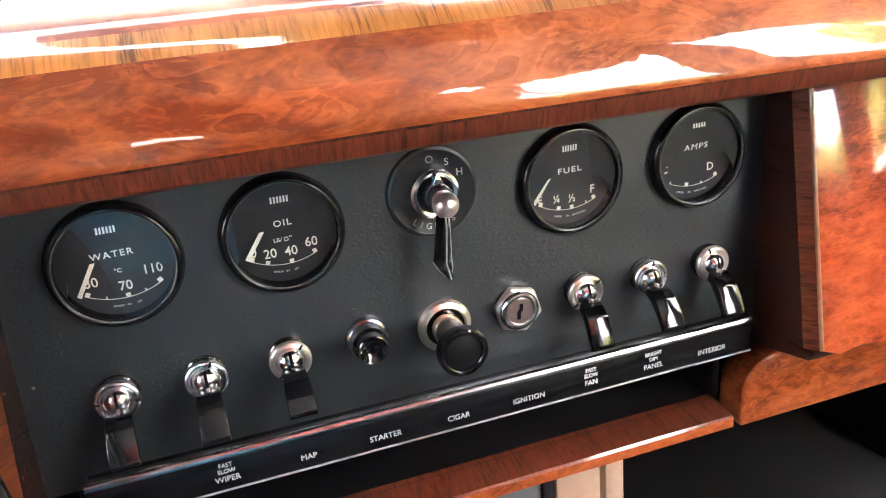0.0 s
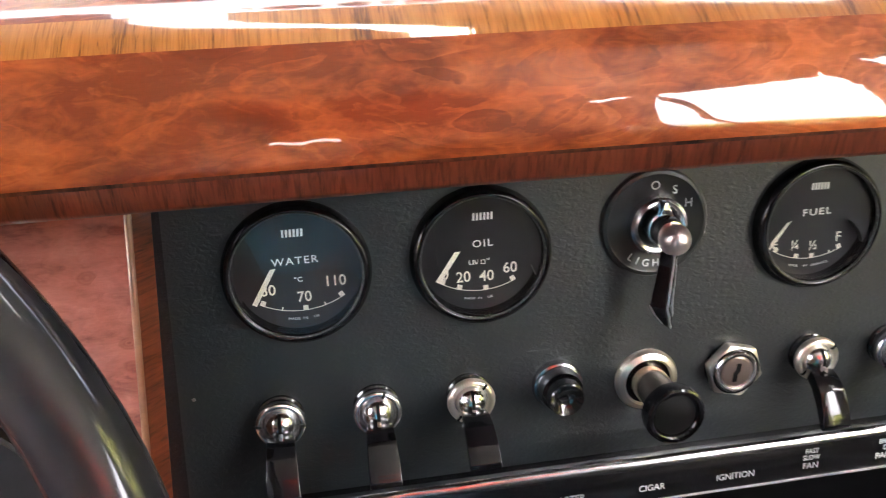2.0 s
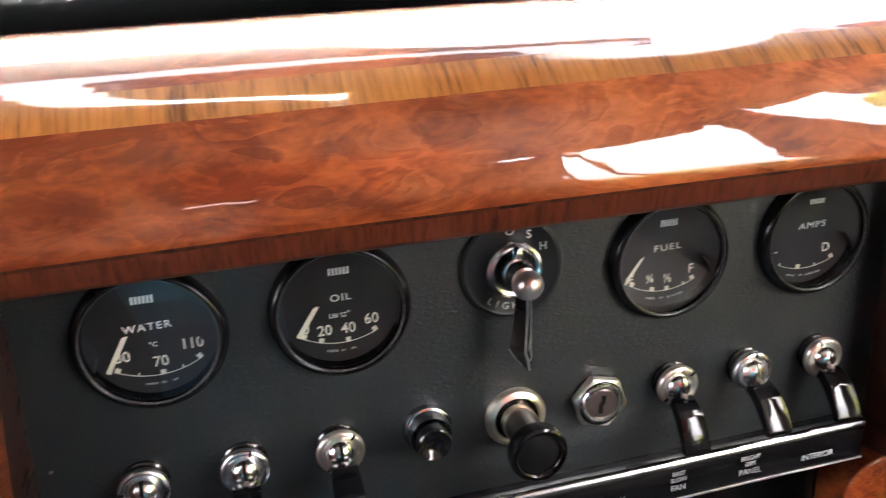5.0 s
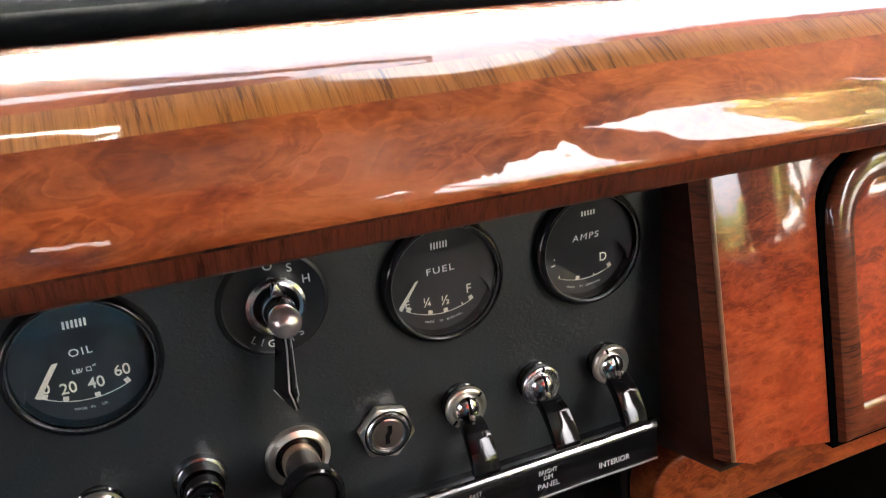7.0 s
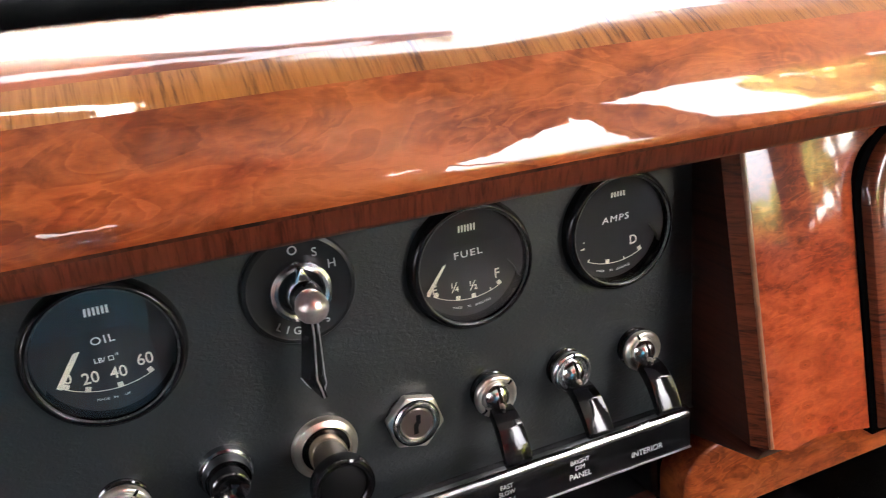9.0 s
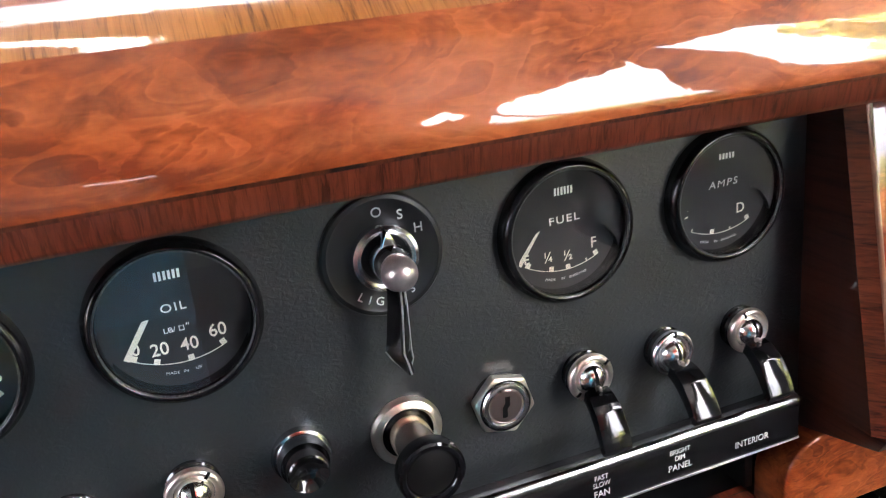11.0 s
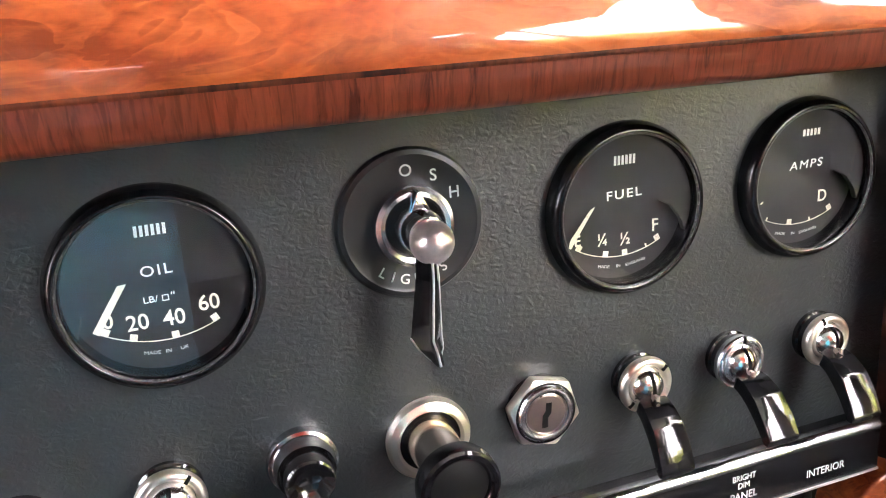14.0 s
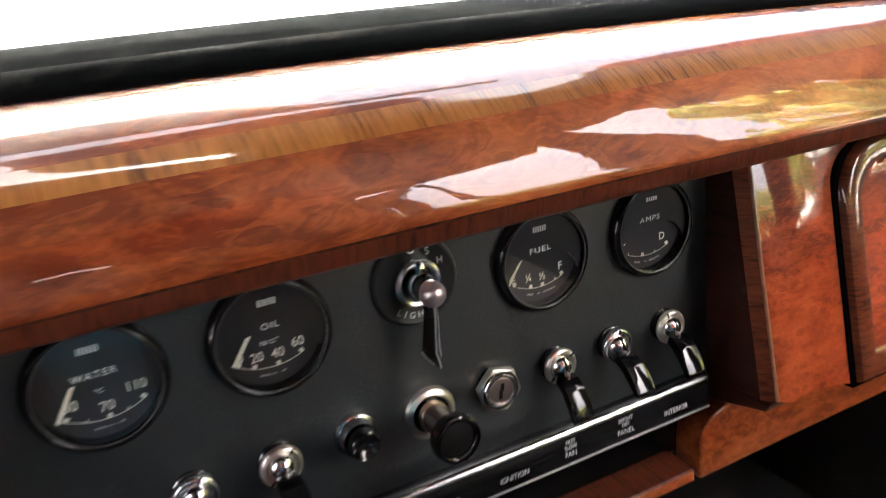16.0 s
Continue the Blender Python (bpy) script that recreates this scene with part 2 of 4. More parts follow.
CHROME = plain("chrome", (0.85, 0.85, 0.86), 0.06, metal=1.0, vary=0.05)
KNOB_DISC = plain("matt_black_disc", (0.006, 0.006, 0.006), 0.5, vary=0.2)
KNOB_DISC.node_tree.nodes["Principled BSDF"].inputs["Specular IOR Level"].default_value = 0.2
STRIP = plain("strip_black", (0.006, 0.006, 0.007), 0.20, vary=0.3)
STRIP.node_tree.nodes["Principled BSDF"].inputs["Specular IOR Level"].default_value = 0.5
EDGE_CHROME = plain("dulled_chrome", (0.57, 0.58, 0.60), 0.20, metal=1.0, vary=0.4, scale=600)
SOFT_CHROME = plain("rubbed_chrome", (0.90, 0.89, 0.88), 0.19, metal=1.0, vary=0.12, scale=700)
RING_CHROME = plain("dimmed_chrome", (0.90, 0.90, 0.91), 0.24, metal=1.0, vary=0.1)
BARREL = plain("polished_nickel", (0.62, 0.55, 0.47), 0.16, metal=1.0, vary=0.15)
NICKEL = plain("nickel", (0.94, 0.86, 0.75), 0.32, metal=1.0, vary=0.1)
BRIGHT = plain("rubbed_bright_metal", (0.90, 0.90, 0.91), 0.34, metal=0.8, vary=0.2)
WORN = plain("worn_chrome", (0.90, 0.80, 0.76), 0.30, metal=0.88, vary=0.35, scale=900)
STEEL = plain("dull_steel", (0.47, 0.385, 0.355), 0.28, metal=1.0, vary=0.2)
GLOSS = plain("gloss_black", (0.008, 0.008, 0.009), 0.12, coat=0.6, vary=0.3)
BAKELITE = plain("black_bakelite", (0.006, 0.006, 0.007), 0.08, coat=0.0, vary=0.3)
SATIN = plain("satin_black", (0.008, 0.008, 0.009), 0.35, vary=0.25)
SATIN.node_tree.nodes["Principled BSDF"].inputs["Specular IOR Level"].default_value = 0.25
DISC = plain("worn_black_disc", (0.013, 0.014, 0.015), 0.36, vary=0.2)
BEZEL = plain("bezel_black", (0.006, 0.006, 0.007), 0.21, vary=0.04)
WORN_LIP, lnt, lbsdf = material("worn_black_lip")
chips = node(lnt, "ShaderNodeTexNoise", Scale=1300.0, Detail=3.0, Roughness=0.6)
lnt.links.new(coords(lnt), chips.inputs["Vector"])
lnt.links.new(ramp(lnt, chips.outputs["Fac"], [(0.42, (0.015, 0.015, 0.016)), (0.60, (0.045, 0.045, 0.045)), (0.74, (0.32, 0.31, 0.30))]), lbsdf.inputs["Base Color"])
lbsdf.inputs["Roughness"].default_value = 0.3
DIAL = plain("dial_black", (0.011, 0.011, 0.012), 0.6, vary=0.2)
DIAL_LOW = plain("dial_grey_black", (0.014, 0.014, 0.015), 0.65, vary=0.2)
INK = plain("cream_ink", (0.93, 0.90, 0.78), 0.6, vary=0.1)
WHITE = plain("white_ink", (0.95, 0.95, 0.94), 0.55, vary=0.08)
STRIP_INK = plain("grey_white_ink", (0.62, 0.63, 0.64), 0.5, vary=0.15)
WHEEL = plain("wheel_black", (0.008, 0.008, 0.010), 0.50, coat=1.0, vary=0.2)
WHEEL.node_tree.nodes["Principled BSDF"].inputs["Specular IOR Level"].default_value = 0.15
WHEEL.node_tree.nodes["Principled BSDF"].inputs["Coat Roughness"].default_value = 0.10
DEEP = plain("deep_dial_black", (0.005, 0.005, 0.006), 0.7, vary=0.2)
# near-black for slots, notches and keyway: the shade inside them as colour
HOLE = plain("hole_shade_black", (0.004, 0.004, 0.004), 0.8)
HOLE.node_tree.nodes["Principled BSDF"].inputs["Specular IOR Level"].default_value = 0.1
DARK_CLOTH = plain("grey_blue_cloth", (0.11, 0.12, 0.135), 0.9, grain=0.4)
# blues chosen for the tint they reflect into the gauge glasses
REFLECTED_BLUE = hide("blue_cloth", (0.06, 0.25, 0.40), 0.6, 0.6)
SEAT_NAVY = hide("dark_blue_cloth", (0.025, 0.09, 0.14), 0.7, 0.6)
BEIGE = plain("beige_paint", (0.36, 0.25, 0.17), 0.55, grain=0.2, vary=0.12)
MESH_GREY, mnt, mbsdf = material("perforated_metal")
dots = node(mnt, "ShaderNodeTexVoronoi", Scale=520.0, Randomness=0.0)
mnt.links.new(coords(mnt), dots.inputs["Vector"])
mnt.links.new(ramp(mnt, dots.outputs["Distance"], [(0.28, (0.004, 0.004, 0.004)), (0.36, (0.12, 0.13, 0.14))]), mbsdf.inputs["Base Color"])
mbsdf.inputs["Roughness"].default_value = 0.5
CARPET = plain("black_carpet", (0.012, 0.012, 0.012), 0.95, grain=0.8, scale=900)
CARPET_GREY = plain("dark_carpet", (0.010, 0.010, 0.011), 0.95, grain=0.8, scale=900)
VISOR = plain("brown_cloth", (0.08, 0.06, 0.045), 0.9, grain=0.4)

# rubber black, which also paints the shade in the gap round the glovebox
SEAL_AND_GAP = plain("seal_and_gap_black", (0.0014, 0.0016, 0.0017), 0.85)
SEAL_AND_GAP.node_tree.nodes["Principled BSDF"].inputs["Specular IOR Level"].default_value = 0.01
LINING = plain("grey_headlining", (0.36, 0.345, 0.33), 0.9, grain=0.3)
TRIM_DARK = plain("dark_brown_trim", (0.010, 0.009, 0.008), 0.85, grain=0.3)
KNURL = plain("knurled_dark_metal", (0.24, 0.24, 0.24), 0.40, metal=1.0, vary=0.3)
DISC_INK = plain("disc_white_ink", (0.66, 0.67, 0.67), 0.55, vary=0.1)
TRIM_BROWN = plain("brown_cloth_trim", (0.13, 0.085, 0.05), 0.85, grain=0.3)
# rose added to the unseen left door to tint what the driver's fascia reflects
TRIM_ROSE = hide("rose_for_reflection", (0.20, 0.075, 0.06), 0.5, 0.6)
# strong red for the unseen rear panels that the capping reflects
REFLECTED_RED = hide("red_for_reflection", (0.62, 0.055, 0.028), 0.5, 0.6)
TRIM_TAN = hide("brown_leather", (0.032, 0.028, 0.026), 0.55, 0.6)
TRIM_TAN.node_tree.nodes["Principled BSDF"].inputs["Specular IOR Level"].default_value = 0.1
PAINT = plain("body_paint", (0.70, 0.71, 0.72), 0.3, coat=1.0)
GLASS = clear_glass("gauge_glass")
SCREEN = clear_glass("screen_glass", (0.95, 0.98, 0.97), 0.02, 0.12)
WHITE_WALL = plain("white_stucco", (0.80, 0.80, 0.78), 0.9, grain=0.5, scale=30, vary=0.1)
GRASS = plain("pale_gravel", (0.39, 0.385, 0.37), 0.95, scale=8, vary=0.5)
BARK = plain("bark", (0.12, 0.085, 0.055), 0.9, grain=0.8, scale=60, vary=0.4)
LEAF_A = plain("leaf_yellow_green", (0.22, 0.24, 0.07), 0.6, scale=10, vary=0.4)


lt = LEAF_A.node_tree
trans = node(lt, "ShaderNodeBsdfTranslucent", Color=(0.56, 0.56, 0.19, 1))
blend = node(lt, "ShaderNodeMixShader", Fac=0.5)
lt.links.new(lt.nodes["Principled BSDF"].outputs[0], blend.inputs[1])
lt.links.new(trans.outputs[0], blend.inputs[2])
lt.links.new(blend.outputs[0], lt.nodes["Material Output"].inputs["Surface"])

for dull in (CARPET, CARPET_GREY):
    dull.node_tree.nodes["Principled BSDF"].inputs["Specular IOR Level"].default_value = 0.05


# ---- building helpers ----
def mesh_of(name, bm, mat, angle=35):
    bmesh.ops.recalc_face_normals(bm, faces=bm.faces[:])
    me = bpy.data.meshes.new(name)
    bm.to_mesh(me)
    bm.free()
    me.materials.append(mat)
    me.polygons.foreach_set("use_smooth", [True] * len(me.polygons))
    me.set_sharp_from_angle(angle=radians(angle))
    return me


def part(name, bm, mat, parent, label="", angle=35):
    ob = new(name, mesh_of(name, bm, mat, angle))
    ob.parent = parent
    return tagged(ob, label) if label else ob


def thing(name, at, label, category, group="", kind=""):
    return tagged(place(new(name), at), label, category, group, kind)


def place(ob, at):
    ob.location = at
    ob.empty_display_size = 0.01
    return ob


def setting(name, bm, mat, label, category, angle=35):
    return tagged(new(name, mesh_of(name, bm, mat, angle)), label, category, kind="structure")


def lathe(profile, steps=48, closed=False):
    """Turned about the y axis; profile: (radius, y) pairs."""
    bm = bmesh.new()
    rings = []
    for r, y in profile:
        if r < 1e-6:
            rings.append([bm.verts.new((0, y, 0))])
        else:
            rings.append([bm.verts.new((r * math.cos(2 * math.pi * i / steps), y, r * math.sin(2 * math.pi * i / steps))) for i in range(steps)])
    pairs = list(zip(rings, rings[1:])) + ([(rings[-1], rings[0])] if closed else [])
    for a, b in pairs:
        for i in range(steps):
            j = (i + 1) % steps
            if len(a) == 1 and len(b) == 1:
                continue
            if len(a) == 1:
                bm.faces.new((a[0], b[i], b[j]))
            elif len(b) == 1:
                bm.faces.new((a[i], a[j], b[0]))
            else:
                bm.faces.new((a[i], a[j], b[j], b[i]))
    return bm


def box(x0, x1, y0, y1, z0, z1, bevel=0.0, segments=2):
    bm = bmesh.new()
    bmesh.ops.create_cube(bm, size=1)
    for v in bm.verts:
        v.co = Vector((x0 if v.co.x < 0 else x1, y0 if v.co.y < 0 else y1, z0 if v.co.z < 0 else z1))
    if bevel:
        bmesh.ops.bevel(bm, geom=bm.edges[:], offset=bevel, segments=segments, profile=0.5, affect="EDGES")
    return bm


def prism(points, a, b, axis="y", bevel=0.0, segments=2):
    """A flat outline pushed from a to b along an axis. Outline in (x, z) for y, (y, z) for x, (x, y) for z."""
    bm = bmesh.new()
    put = {"y": lambda u, v, w: (u, w, v), "x": lambda u, v, w: (w, u, v), "z": lambda u, v, w: (u, v, w)}[axis]
    lo = [bm.verts.new(put(u, v, a)) for u, v in points]
    hi = [bm.verts.new(put(u, v, b)) for u, v in points]
    bm.faces.new(lo)
    bm.faces.new(hi[::-1])
    n = len(points)
    for i in range(n):
        bm.faces.new((lo[i], lo[(i + 1) % n], hi[(i + 1) % n], hi[i]))
    bmesh.ops.recalc_face_normals(bm, faces=bm.faces[:])
    if bevel:
        bmesh.ops.bevel(bm, geom=bm.edges[:], offset=bevel, segments=segments, profile=0.5, affect="EDGES", clamp_overlap=True)
    return bm


def arc(cx, cz, r, a0, a1, n=12):
    return [(cx + r * math.cos(radians(a0 + (a1 - a0) * i / n)), cz + r * math.sin(radians(a0 + (a1 - a0) * i / n))) for i in range(n + 1)]


def lettering(body, size, parent, x, y, z, mat=None, bold=0.0, squeeze=1.0, lean=0.0, turn=0.0, spacing=1.0):
    """Raised letters facing the seats (towards -y), centred on x, z."""
    cu = bpy.data.curves.new("lettering", "FONT")
    cu.body, cu.size, cu.align_x, cu.align_y = body, 1.0, "CENTER", "CENTER"
    cu.extrude, cu.offset, cu.resolution_u, cu.space_character = 0.00006 / size, bold / size, 4, spacing
    tmp = new("lettering_source", cu)
    me = bpy.data.meshes.new_from_object(tmp.evaluated_get(bpy.context.evaluated_depsgraph_get()))
    bpy.data.objects.remove(tmp)
    bpy.data.curves.remove(cu)
    me.materials.clear()
    me.materials.append(mat or WHITE)
    slant = Matrix(((1, 0, lean, 0), (0, 1, 0, 0), (0, 0, 1, 0), (0, 0, 0, 1)))
    me.transform(pose(x, y, z) @ pose(0, 0, 0, 0, turn, 0) @ slant @ Matrix.Diagonal((squeeze * size, size, size, 1)) @ pose(0, 0, 0, 90))
    ob = new("lettering", me)
    ob.parent = parent
    return ob


def bar(parent, x, y, z, w, h, mat=None, name="mark", turn=0.0):
    bm = box(-w / 2, w / 2, -0.00006, 0.00006, -h / 2, h / 2)
    bm.transform(pose(x, y, z, 0, turn, 0))
    return part(name, bm, mat or WHITE, parent)


# ---- capping rail over the dashboard ----
def sway(x):
    """The rail bows a little back and down towards its ends."""
    return 0.008 * x + 0.030 * x * x, -0.010 * x - 0.036 * x * x


def lean_back(x, z):
    """Its face lies further back towards the passenger's side."""
    t = x + 0.05
    a, b, c = (min(1.0, max(0.0, (z - lo) / (hi - lo))) for lo, hi in ((0.918, 0.9255), (0.9255, 0.943), (0.943, 0.962)))
    ease = 0.0075 * a * a / 2 + 0.0175 * b + 0.019 * (c - c * c / 2)
    return 2.60 * (t + math.sqrt(t * t + 0.002)) / 2 * ease


def rail_strip(profile, x0=-0.72, x1=0.72, steps=48):
    bm = bmesh.new()
    rows = []
    for i in range(steps + 1):
        x = x0 + (x1 - x0) * i / steps
        dy, dz = sway(x)
        rows.append([bm.verts.new((x, y + dy + lean_back(x, z), z + dz)) for y, z in profile])
    for a, b in zip(rows, rows[1:]):
        for j in range(len(profile) - 1):
            bm.faces.new((a[j], a[j + 1], b[j + 1], b[j]))
    return bm


def smooth_line(points, per=6):
    """A Catmull-Rom line through the points."""
    out = []
    pts = [Vector(p) for p in points]
    for i in range(len(pts) - 1):
        p0, p1, p2, p3 = pts[max(i - 1, 0)], pts[i], pts[i + 1], pts[min(i + 2, len(pts) - 1)]
        for k in range(per):
            t = k / per
            out.append(tuple(0.5 * (2 * p1 + (p2 - p0) * t + (2 * p0 - 5 * p1 + 4 * p2 - p3) * t * t + (3 * p1 - p0 - 3 * p2 + p3) * t ** 3)))
    out.append(tuple(pts[-1]))
    return out


LIP = [(-0.0712, 0.9092), (-0.0737, 0.9097), (-0.0752, 0.9115), (-0.0766, 0.9190)]
GLUE = [(-0.07650, 0.9182), (-0.07672, 0.9186), (-0.07682, 0.9190), (-0.07680, 0.9194)]
FACE = smooth_line([(-0.0766, 0.9190), (-0.0773, 0.9215), (-0.0772, 0.926), (-0.0755, 0.936), (-0.0712, 0.9465), (-0.0660, 0.9535)])
EDGE = smooth_line([(-0.0660, 0.9535), (-0.0610, 0.9582), (-0.0545, 0.9625)])
TOP = smooth_line([(-0.0545, 0.9625), (-0.047, 0.9668), (-0.036, 0.9708), (-0.022, 0.9742), (-0.008, 0.9764), (0.008, 0.9776), (0.026, 0.9780), (0.040, 0.9776)])
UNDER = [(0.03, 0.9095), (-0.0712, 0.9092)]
capping = thing("dashboard_capping", (0, 0, 0.907), "glossy burr walnut capping rail along the dashboard top", "dashboard trim")
DOWN = Matrix.Translation((0, 0, -0.907))
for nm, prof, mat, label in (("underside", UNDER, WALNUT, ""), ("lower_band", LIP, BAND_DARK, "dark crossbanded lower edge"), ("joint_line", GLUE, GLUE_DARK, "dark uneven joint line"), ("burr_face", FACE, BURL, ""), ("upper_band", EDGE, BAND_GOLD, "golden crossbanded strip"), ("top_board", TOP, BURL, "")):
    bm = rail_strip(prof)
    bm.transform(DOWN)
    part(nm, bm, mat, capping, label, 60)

# ---- centre panel ----
PW, PZ0, PZ1 = 0.2000, 0.750, 0.907
panel = thing("switch_panel", (0, 0, PZ0), "black grained leathercloth switch panel set in the dashboard", "dashboard panel")
GAUGE_X, GAUGE_Z = (-0.1487, -0.0737, 0.0768, 0.1532), 0.8617


def bored(bm, holes, r, depth):
    """Cuts round holes through a plate; holes: (x, z) centres."""
    me = mesh_of("plate", bm, VINYL)
    plate = new("plate", me)
    drills = []
    for k, (x, z) in enumerate(holes):
        d = lathe([(0.0, -0.01), (r, -0.01), (r, depth), (0.0, depth)], 64)
        d.transform(pose(x, 0, z))
        drills.append(new("drill", mesh_of("drill", d, VINYL)))
        cut = plate.modifiers.new("bore", "BOOLEAN")
        cut.operation, cut.object = "DIFFERENCE", drills[-1]
    out = bmesh.new()
    out.from_mesh(plate.evaluated_get(bpy.context.evaluated_depsgraph_get()).to_mesh())
    for ob in (plate, *drills):
        bpy.data.objects.remove(ob)
    return out


part("panel_face", bored(box(-PW - 0.014, PW, 0, 0.006, 0, PZ1 - PZ0, 0.0012), [(x, GAUGE_Z - PZ0) for x in GAUGE_X], 0.0262, 0.02), VINYL, panel)
part("backing_board", box(-PW + 0.002, PW - 0.002, 0.0062, 0.012, 0.002, PZ1 - PZ0 - 0.002, 0.0008), WALNUT, panel, "plywood backing board")
# a small bright speck near the panel's left end
speck = lathe([(0.0008, 0.0), (0.0007, -0.0003), (0.0, -0.0004)], 12)
speck.transform(pose(-0.1962, 0, 0.060))
part("bright_speck", speck, STEEL, panel, "tiny bright speck")


def needle_bar(parent, x0, z0, x1, z1, y, w0, w1):
    dx, dz = x1 - x0, z1 - z0
    L = math.hypot(dx, dz)
    nx, nz = -dz / L / 2, dx / L / 2
    pts = [(x0 + nx * w0, z0 + nz * w0), (x1 + nx * w1, z1 + nz * w1), (x1 - nx * w1, z1 - nz * w1), (x0 - nx * w0, z0 - nz * w0)]
    return part("needle", prism(pts, y - 0.0004, y, "y"), INK, parent, "cream needle")


R_GAUGE = 0.0299
R_DIAL = R_GAUGE - 0.0047
DIAL_Y, COVER_Y = 0.0016, -0.0030
WINDOW = [(0.0212, -0.0062), (0.0175, -0.0012), (0.0125, 0.0014), (0.004, 0.0026), (-0.0060, 0.0032), (-0.0125, 0.0028), (-0.0176, 0.0004), (-0.0210, -0.0045)]


def gauge(x, title, lean, figures, ticks, needle, maker, made, made_x, arc_r, sub=None, title_x=0.0, wide=1.12):
    g = thing("gauge", (x, 0, GAUGE_Z), "round black " + title.lower() + " gauge with white figures and black bezel", "gauge", "small gauges on the switch panel")
    R = R_GAUGE
    bezel = [(R - 0.0004, 0.0), (R, -0.0010), (R - 0.0003, -0.0030), (R - 0.0011, -0.0051), (R - 0.0022, -0.0063), (R - 0.0030, -0.0066), (R - 0.0035, -0.0065), (R - 0.0040, -0.0060), (R - 0.0044, -0.0048), (R - 0.0047, -0.0034), (R - 0.0047, 0.0020)]
    part("bezel", lathe(bezel, 96), BEZEL, g, "black bezel", 80)
    part("worn_lip", lathe([(R - 0.0038, -0.0059), (R - 0.0043, -0.0058), (R - 0.0042, -0.0062), (R - 0.0038, -0.0065), (R - 0.0035, -0.0063)], 96, True), WORN_LIP, g, "thin worn inner lip", 80)
    ri = R_DIAL
    dial = part("dial", lathe([(0, DIAL_Y), (ri + 0.0006, DIAL_Y), (ri + 0.0006, DIAL_Y + 0.001)], 64), DIAL_LOW, g)
    # the raised cover, with a window below it for the scale
    plate = part("dial_cover", prism(arc(0, 0, ri - 0.0001, 205, -25, 44) + WINDOW, COVER_Y, COVER_Y + 0.0022, "y"), DIAL, g)
    yl, yc = DIAL_Y - 0.0001, COVER_Y - 0.0001
    lettering(title, 0.0043, plate, title_x, yc, 0.0056, WHITE, 0.0 if "M" in title else 0.00004, wide, lean, -1, 1.22)
    mx, mw, mh, mn = maker
    for i in range(mn):
        bar(plate, mx + (i - (mn - 1) / 2) * mw / mn, yc, 0.0172, mw / mn * 0.60, mh, WHITE, "maker_mark", 3)
    for body, fx, fz, size in figures:
        lettering(body, size, dial, fx, yl, fz, INK, 0.00007, 0.95)
    cz = 0.0165
    for ang, w, h in ticks:
        bar(dial, (arc_r - h / 2) * math.sin(radians(ang)), yl, cz - (arc_r - h / 2) * math.cos(radians(ang)), w, h, INK, "tick", -ang)
    lo, hi = ticks[0][0], ticks[-1][0]
    line = arc(0, cz, arc_r, 270 + lo, 270 + hi, 24) + arc(0, cz, arc_r - 0.0003, 270 + hi, 270 + lo, 24)
    part("scale_line", prism(line, yl - 0.00006, yl + 0.00006, "y"), INK, dial)
    words = made.split(" ")
    for k, word in enumerate(words):
        ang = math.degrees(made_x / arc_r) + (k - (len(words) - 1) / 2) * (9.0 if len(made) > 12 else 7.0) + (1.5 if k == 2 and len(made) > 12 else 0)
        r = arc_r + 0.0034
        lettering(word, 0.0015, dial, r * math.sin(radians(ang)), yl, cz - r * math.cos(radians(ang)), STRIP_INK, 0.0, 1.15, 0, -ang)
    if sub:
        lettering(sub[0], sub[1], dial, sub[2], yl, -0.0040, WHITE, 0.00002, 1.15)
    if sub and "LB" in sub[0]:
        sx = sub[2] + 0.0041
        for dx, dz, w, h in ((0, 0.0008, 0.0019, 0.00026), (0, -0.0008, 0.0019, 0.00026), (0.0008, 0, 0.00026, 0.0018), (-0.0008, 0, 0.00026, 0.0018)):
            bar(dial, sx + dx, yl, -0.0040 + dz, w, h, WHITE, "square_sign")
        for dx in (0.0018, 0.0025):
            bar(dial, sx + dx, yl, -0.0029, 0.0003, 0.0009, WHITE, "inch_sign", 12)
    if needle:
        needle_bar(g, *needle[:4], 0.0003, *needle[4:])
    gl = part("gauge_glass", lathe([(0, -0.0048), (ri + 0.0003, -0.0048), (ri + 0.0003, -0.0044), (0, -0.0044)], 48), GLASS, g)
    gl.visible_shadow = False
    return g


BIG, SMALL = (0.0021, 0.0022), (0.0006, 0.0015)
gauge(GAUGE_X[0], "WATER", 0.0, [("30", -0.0124, -0.0077, 0.0064), ("70", 0.0017, -0.0117, 0.0064), ("110", 0.0146, -0.0060, 0.0064)],
      [(-27.0, *BIG), (-13, *SMALL), (3.2, *BIG), (17, *SMALL), (30.4, *BIG)], (-0.0080, 0.0045, -0.0183, -0.0129, 0.0018, 0.0020), (-0.0004, 0.0088, 0.0031, 6), "MADE IN UK", 0.0012, 0.0341, ("\u00b0C", 0.0028, 0.0), -0.0004, 1.10)
gauge(GAUGE_X[1], "OIL", 0.0, [("0", -0.0150, -0.0083, 0.0064), ("20", -0.0073, -0.0102, 0.0066), ("40", 0.0027, -0.0105, 0.0066), ("60", 0.0128, -0.0078, 0.0066)],
      [(-30, *BIG), (-16.4, *BIG), (4.0, *BIG), (25.4, *BIG)], (-0.0070, 0.0056, -0.0184, -0.0109, 0.0018, 0.0020), (0.0006, 0.0090, 0.0031, 6), "MADE IN UK", -0.0004, 0.0333, ("LB/", 0.0027, -0.0028), 0.0003)
